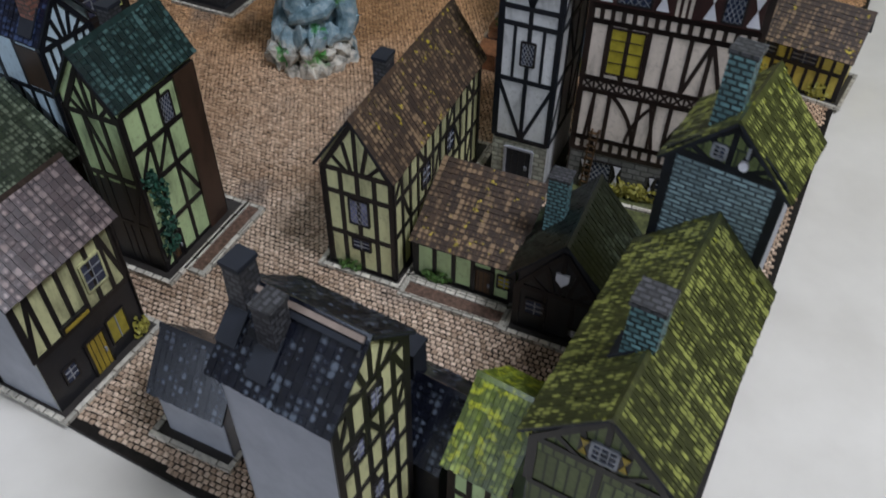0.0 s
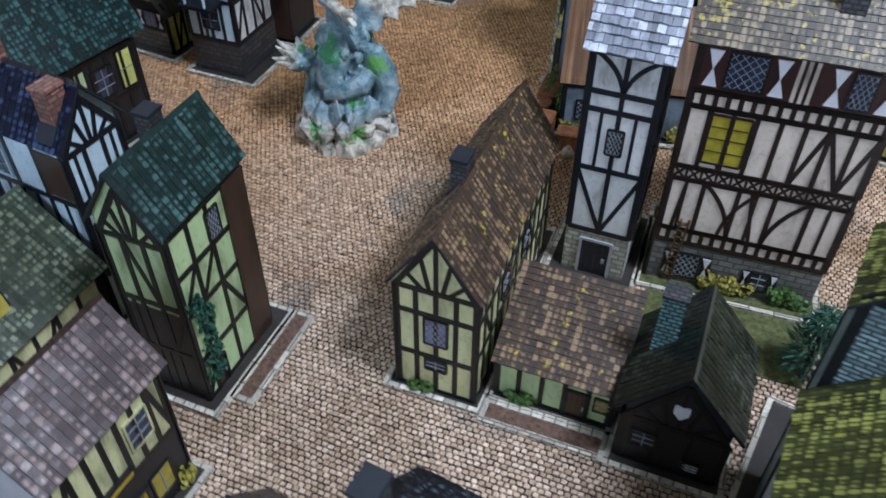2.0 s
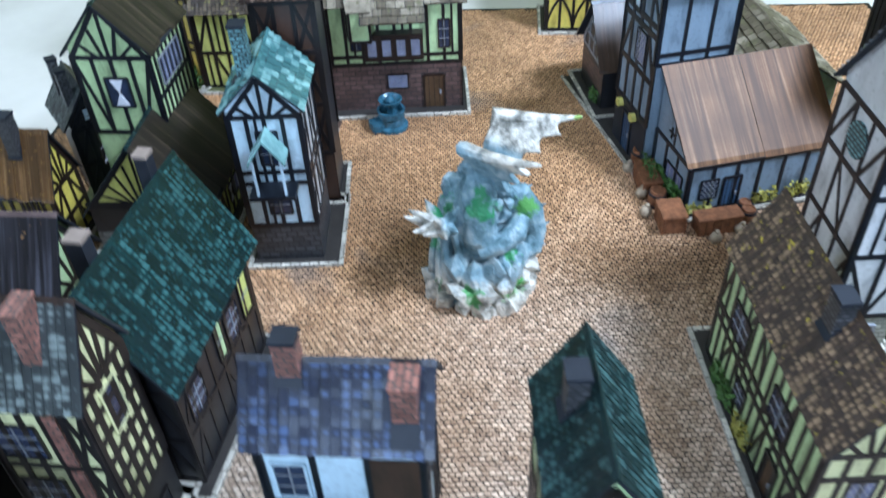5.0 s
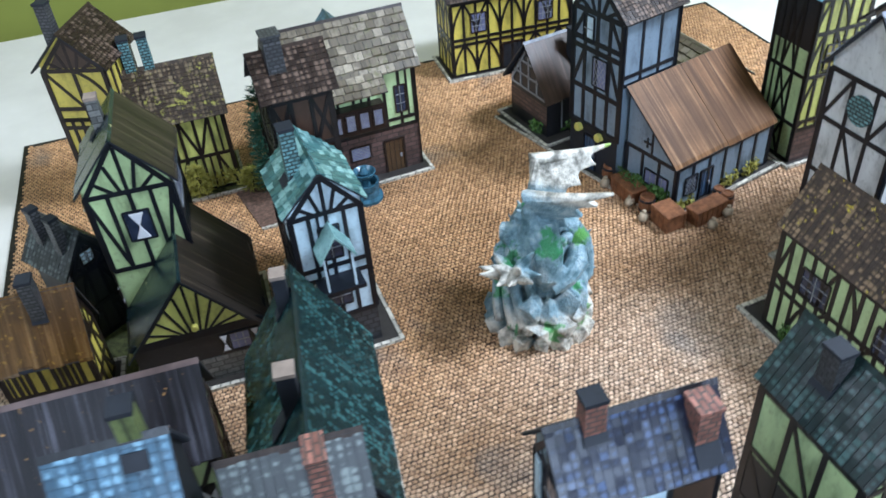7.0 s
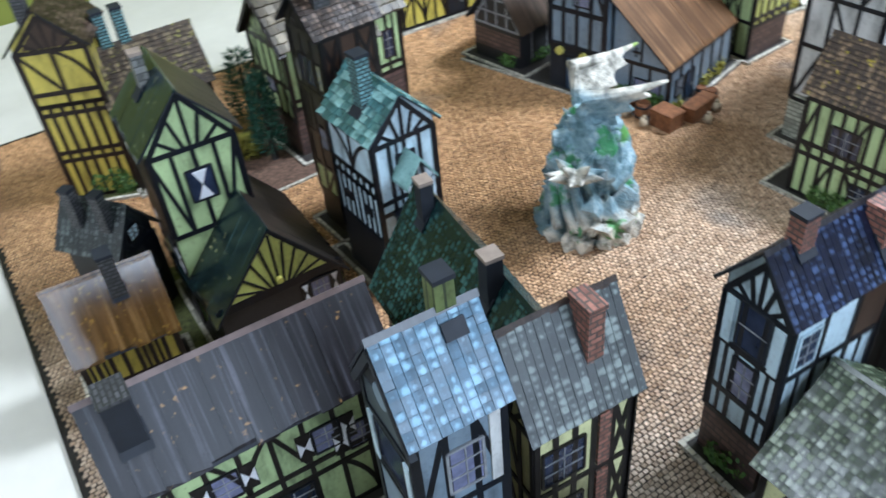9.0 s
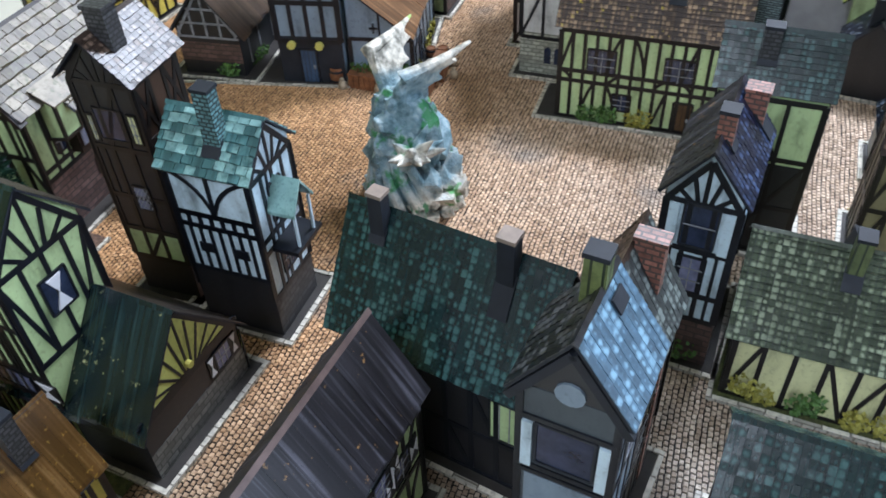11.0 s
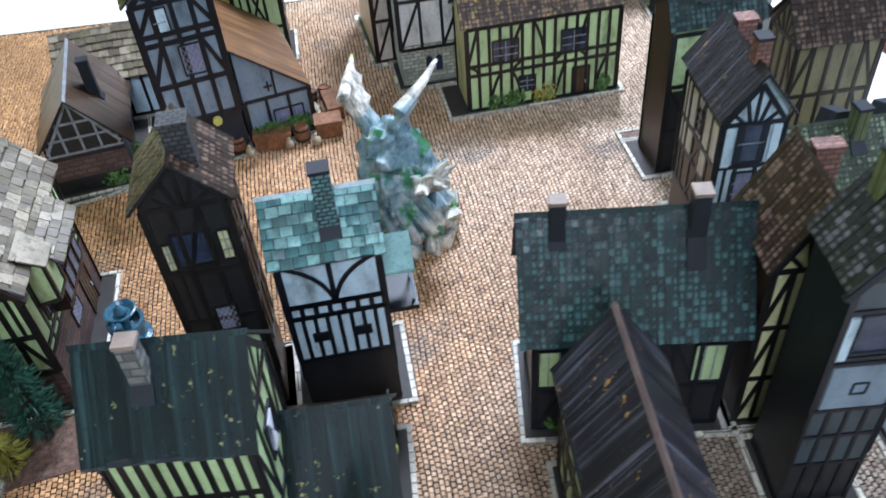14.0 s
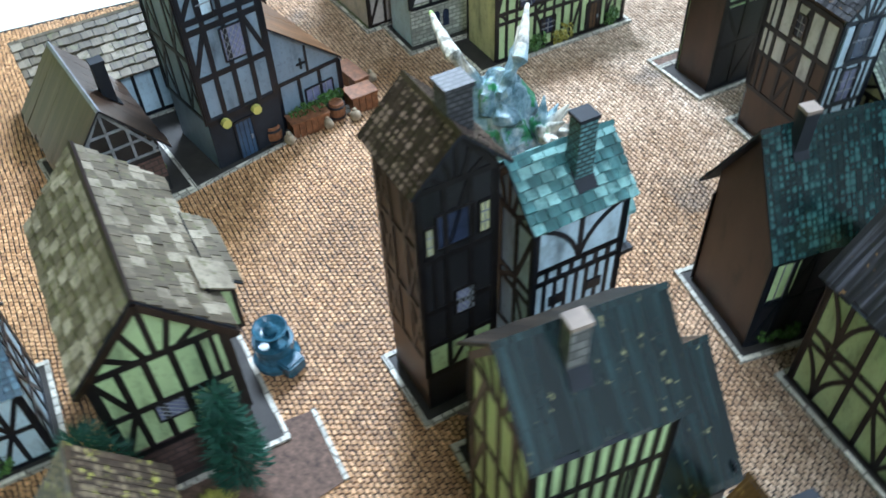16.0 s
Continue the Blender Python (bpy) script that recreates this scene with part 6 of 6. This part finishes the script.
    for x, y, z, r, c in ((-0.010, -0.022, 0.102, 0.017, (0.03, 0.22, 0.06)), (-0.032, 0.006, 0.088, 0.015, (0.03, 0.20, 0.06)), (0.032, -0.022, 0.088, 0.014, (0.12, 0.33, 0.05)),
                          (-0.027, -0.036, 0.020, 0.015, (0.05, 0.28, 0.05)), (0.010, -0.042, 0.020, 0.014, (0.07, 0.30, 0.04)), (0.012, -0.034, 0.048, 0.012, (0.04, 0.25, 0.06)),
                          (-0.036, 0.016, 0.048, 0.014, (0.03, 0.20, 0.06)), (0.004, 0.020, 0.116, 0.012, (0.03, 0.24, 0.05)), (-0.014, 0.030, 0.082, 0.014, (0.03, 0.20, 0.06)),
                          (-0.042, -0.006, 0.020, 0.012, (0.03, 0.18, 0.06)), (0.086, -0.008, 0.148, 0.012, (0.30, 0.45, 0.08)), (-0.020, 0.042, 0.030, 0.014, (0.03, 0.18, 0.06))):
        away = n.add("ShaderNodeVectorMath", {0: co, 1: (x, y, z)})
        away.operation = "DISTANCE"
        d = n.math("ADD", away.outputs["Value"], edge)
        col = n.mix(col, c, n.ramp(d, [(r * 1.0, (0.9, 0.9, 0.9)), (r * 1.2, (0, 0, 0))]))
    data.materials.append(n.done(col, n.math("ADD", fine, scales), 0.55, 0.0010))
    ob.matrix_world = pose(STATUE[0], STATUE[1], 0.0005)
    return tagged(ob, "winged stone monument on a heap of mossy rocks", "statue")


STATUE = (-0.028, 1.002)
winged_statue()


def ring_mesh(name, outline, sides=24):
    """A turned shape from (radius, height) pairs."""
    v, f = [], []
    for r, z in outline:
        v += [(r * math.cos(k * 2 * math.pi / sides), r * math.sin(k * 2 * math.pi / sides), z) for k in range(sides)]
    for i in range(len(outline) - 1):
        for k in range(sides):
            a, b = i * sides + k, i * sides + (k + 1) % sides
            f.append((a, b, b + sides, a + sides))
    f += [tuple(range(sides - 1, -1, -1)), tuple(range((len(outline) - 1) * sides, len(outline) * sides))]
    return box_uv(name, v, f)


def well():
    M["well_blue"] = mat_plain("glazed_blue_stone", (0.045, 0.12, 0.17), 0.25, 0.6, 120)
    root = new("fountain")
    root.matrix_world = pose(-0.002, 1.281, 0.0008)
    tagged(root, "small blue glazed fountain with a round basin", "fountain")
    part("foot", ring_mesh("foot", [(0.019, 0), (0.019, 0.004), (0.015, 0.006), (0.014, 0.014), (0.016, 0.016), (0.0165, 0.024), (0.0135, 0.024), (0.012, 0.016), (0.0, 0.015)]), "well_blue", root)
    part("bowl", ring_mesh("bowl", [(0.004, 0.014), (0.004, 0.026), (0.012, 0.033), (0.014, 0.037), (0.0125, 0.0375), (0.008, 0.033), (0.0, 0.031)]), "well_blue", root)
    part("spout", ring_mesh("spout", [(0.005, 0.031), (0.006, 0.036), (0.003, 0.041), (0.0, 0.043)], 12), "well_blue", root)
    part("trough", bevelled("trough", -0.026, -0.010, -0.008, 0.010, 0.0, 0.013, 0.0015), "well_blue", root)


well()


def crate(x, y, turn, a, b, h, label):
    root = new("planter_box")
    root.matrix_world = pose(x, y, 0.0012, 0, 0, turn)
    tagged(root, label, "crate", "crates round the smithy")
    part("body", bevelled("body", -a / 2 + .001, a / 2 - .001, -b / 2 + .001, b / 2 - .001, 0, h - 0.001, 0.0008), "wood", root)
    n = max(3, round(a / 0.007))
    for sgn in (-1, 1):
        for i in range(n):
            x0 = -a / 2 + a * i / n
            part("plank", block("plank", x0 + .0004, x0 + a / n - .0004, sgn * b / 2 - .0008, sgn * b / 2 + .0008, 0.0004, h), "wood", root)
    part("lid", bevelled("lid", -a / 2 - .001, a / 2 + .001, -b / 2 - .0015, b / 2 + .0015, h - .0012, h + .0012, 0.0006), "wood", root)


def barrel(x, y, h=0.020, r=0.0095):
    root = new("barrel")
    root.matrix_world = pose(x, y, 0.0012)
    tagged(root, "small brown wooden barrel by the smithy kerb", "barrel", "barrels round the smithy")
    part("body", ring_mesh("body", [(r * .8, 0), (r * .95, h * .25), (r, h * .5), (r * .95, h * .75), (r * .8, h), (r * .66, h), (r * .64, h * .93), (0.0001, h * .93)], 16), "wood", root)
    for k in (0.2, 0.8):
        part("hoop", ring_mesh("hoop", [(r * .9, h * k - .0012), (r * .98, h * k - .0012), (r * .98, h * k + .0012), (r * .9, h * k + .0012)], 16), "soot", root)


def sack(x, y, seed):
    bm = bmesh.new()
    lump(bm, (0, 0, 0.0055), 0.0065, (1, 0.9, 1.0), 0.35, seed, 2, 0)
    lump(bm, (0.001, 0, 0.012), 0.0028, (1, 1, 1.2), 0.3, seed + 1, 1, 0)
    data = bpy.data.meshes.new("sack")
    bm.to_mesh(data)
    bm.free()
    data.materials.append(M["sack"])
    ob = new("sack", data)
    ob.matrix_world = pose(x, y, 0.0014)
    tagged(ob, "tied sackcloth bag leaning by the crates", "sack", "sacks round the smithy")


crate(0.188, 1.048, 68, 0.042, 0.018, 0.018, "long brown wooden crate along the smithy kerb")
crate(0.170, 0.985, 68, 0.030, 0.022, 0.020, "brown wooden crate at the smithy corner")
crate(0.206, 0.960, -15, 0.044, 0.016, 0.018, "long brown wooden crate in front of the smithy")
barrel(0.177, 1.016)
barrel(0.204, 1.084)
barrel(0.238, 0.954, 0.018, 0.008)
barrel(0.246, 0.968, 0.014, 0.007)
for i, q in enumerate(((0.172, 1.035), (0.158, 1.008), (0.192, 0.944), (0.222, 0.943), (0.186, 1.078))):
    sack(q[0], q[1], 300 + i)


def crate_plants(x, y, turn, a, seed):
    """A row of leafy seedlings standing out of a crate."""
    rnd = random.Random(seed)
    v, f = [], []
    for i in range(150):
        c = Vector((rnd.uniform(-.5, .5) * a, rnd.uniform(-.004, .004), rnd.uniform(0.0, 0.011)))
        d = Vector((rnd.uniform(-1, 1), rnd.uniform(-1, 1), rnd.uniform(.2, 1.4))).normalized() * rnd.uniform(0.002, 0.0042)
        w = d.cross(Vector((rnd.uniform(-1, 1), rnd.uniform(-1, 1), 0.1))).normalized() * 0.0011
        k = len(v)
        v += [c, c + d * .5 + w, c + d, c + d * .5 - w]
        f.append((k, k + 1, k + 2, k + 3))
    ob = new("seedling_tuft", box_uv("seedling_tuft", v, f))
    ob.data.materials.append(M["leaf"])
    ob.matrix_world = pose(x, y, 0.0200, 0, 0, turn)
    tagged(ob, "fresh green seedlings growing in the brown crate", "plant")


crate_plants(0.188, 1.048, 68, 0.036, 31)


def fir(x, y, h, r, label, leaf="leaf_dark", seed=0, needles=900):
    """A model tree: trunk, limbs and a crown of many needles."""
    rnd = random.Random(seed)
    root = new("tree")
    root.matrix_world = pose(x, y, 0.001)
    tagged(root, label, "tree")
    bm = bmesh.new()
    tube(bm, [(0, 0, 0), (0.001, 0, h * .4), (0, 0.001, h * .92)], (0.004, 0.003, 0.0008), 8)
    part("trunk", bm, "beam_brown", root)
    v, f = [], []
    for i in range(needles):
        z = rnd.uniform(0.16, 1.0)
        q = r * (0.35 + 0.65 * math.sin(min(1.0, (1.08 - z) * 1.25) * math.pi / 2)) * rnd.uniform(0.45, 1.05)
        a = rnd.uniform(0, 6.28)
        p = Vector((q * math.cos(a), q * math.sin(a), z * h))
        d = Vector((math.cos(a), math.sin(a), rnd.uniform(-.2, .7))).normalized() * rnd.uniform(0.005, 0.011)
        s = d.cross(Vector((rnd.uniform(-1, 1), rnd.uniform(-1, 1), 1))).normalized() * 0.0009
        k = len(v)
        v += [p - d * .5 - s, p - d * .5 + s, p + d * .5]
        f.append((k, k + 1, k + 2))
    part("crown", box_uv("crown", v, f), leaf, root)


fir(-0.066, 1.372, 0.112, 0.021, "dark green bottle-brush fir tree beside the inn", seed=4, needles=1500)
fir(-0.020, 1.440, 0.105, 0.030, "dark green bushy tree behind the inn", seed=5, needles=1300)
fir(0.334, 0.668, 0.072, 0.022, "dark green fir tree beside the gabled cottage", seed=6)
fir(-0.128, 1.440, 0.045, 0.016, "low yellow-green flowering bush", "leaf_yellow", 7)
fir(-0.075, 1.405, 0.030, 0.018, "low yellow-green flowering bush", "leaf_yellow", 8)


def thatch_hut(x, y):
    root = new("straw_hut")
    root.matrix_world = pose(x, y, 0.0, 0, 0, 62)
    tagged(root, "round hut with a shaggy straw thatch", "hut")
    part("wall", ring_mesh("wall", [(0.032, 0), (0.032, 0.075), (0.0, 0.076)]), "brownwall", root)
    rnd = random.Random(2)
    bm = bmesh.new()
    lump(bm, (0, 0, 0.078), 0.052, (1, 1, 0.85), 0.2, 3, 3)
    for i in range(150):
        a, t = rnd.uniform(0, 6.28), rnd.uniform(0, 1)
        q = 0.056 * math.cos(t * 1.45)
        lump(bm, (q * math.cos(a), q * math.sin(a), 0.076 + 0.044 * math.sin(t * 1.45)), rnd.uniform(0.005, 0.009), (1, 1, .8), 0.8, i, 1)
    tagged(part("thatch", bm, "straw", root), kind="stuff")


thatch_hut(-0.515, 0.800)


def ceiling_panel(x, y, size):
    root = new("ceiling_lamp")
    root.matrix_world = pose(x, y, CEIL - 0.055)
    tagged(root, "square white ceiling lamp", "lamp")
    k = size / 2 + 0.02
    part("housing", block("housing", -k, k, -k, k, 0.010, 0.055), "wall_white", root)


for x, y, size, watts in LAMPS:
    ceiling_panel(x, y, size)

cobbles()
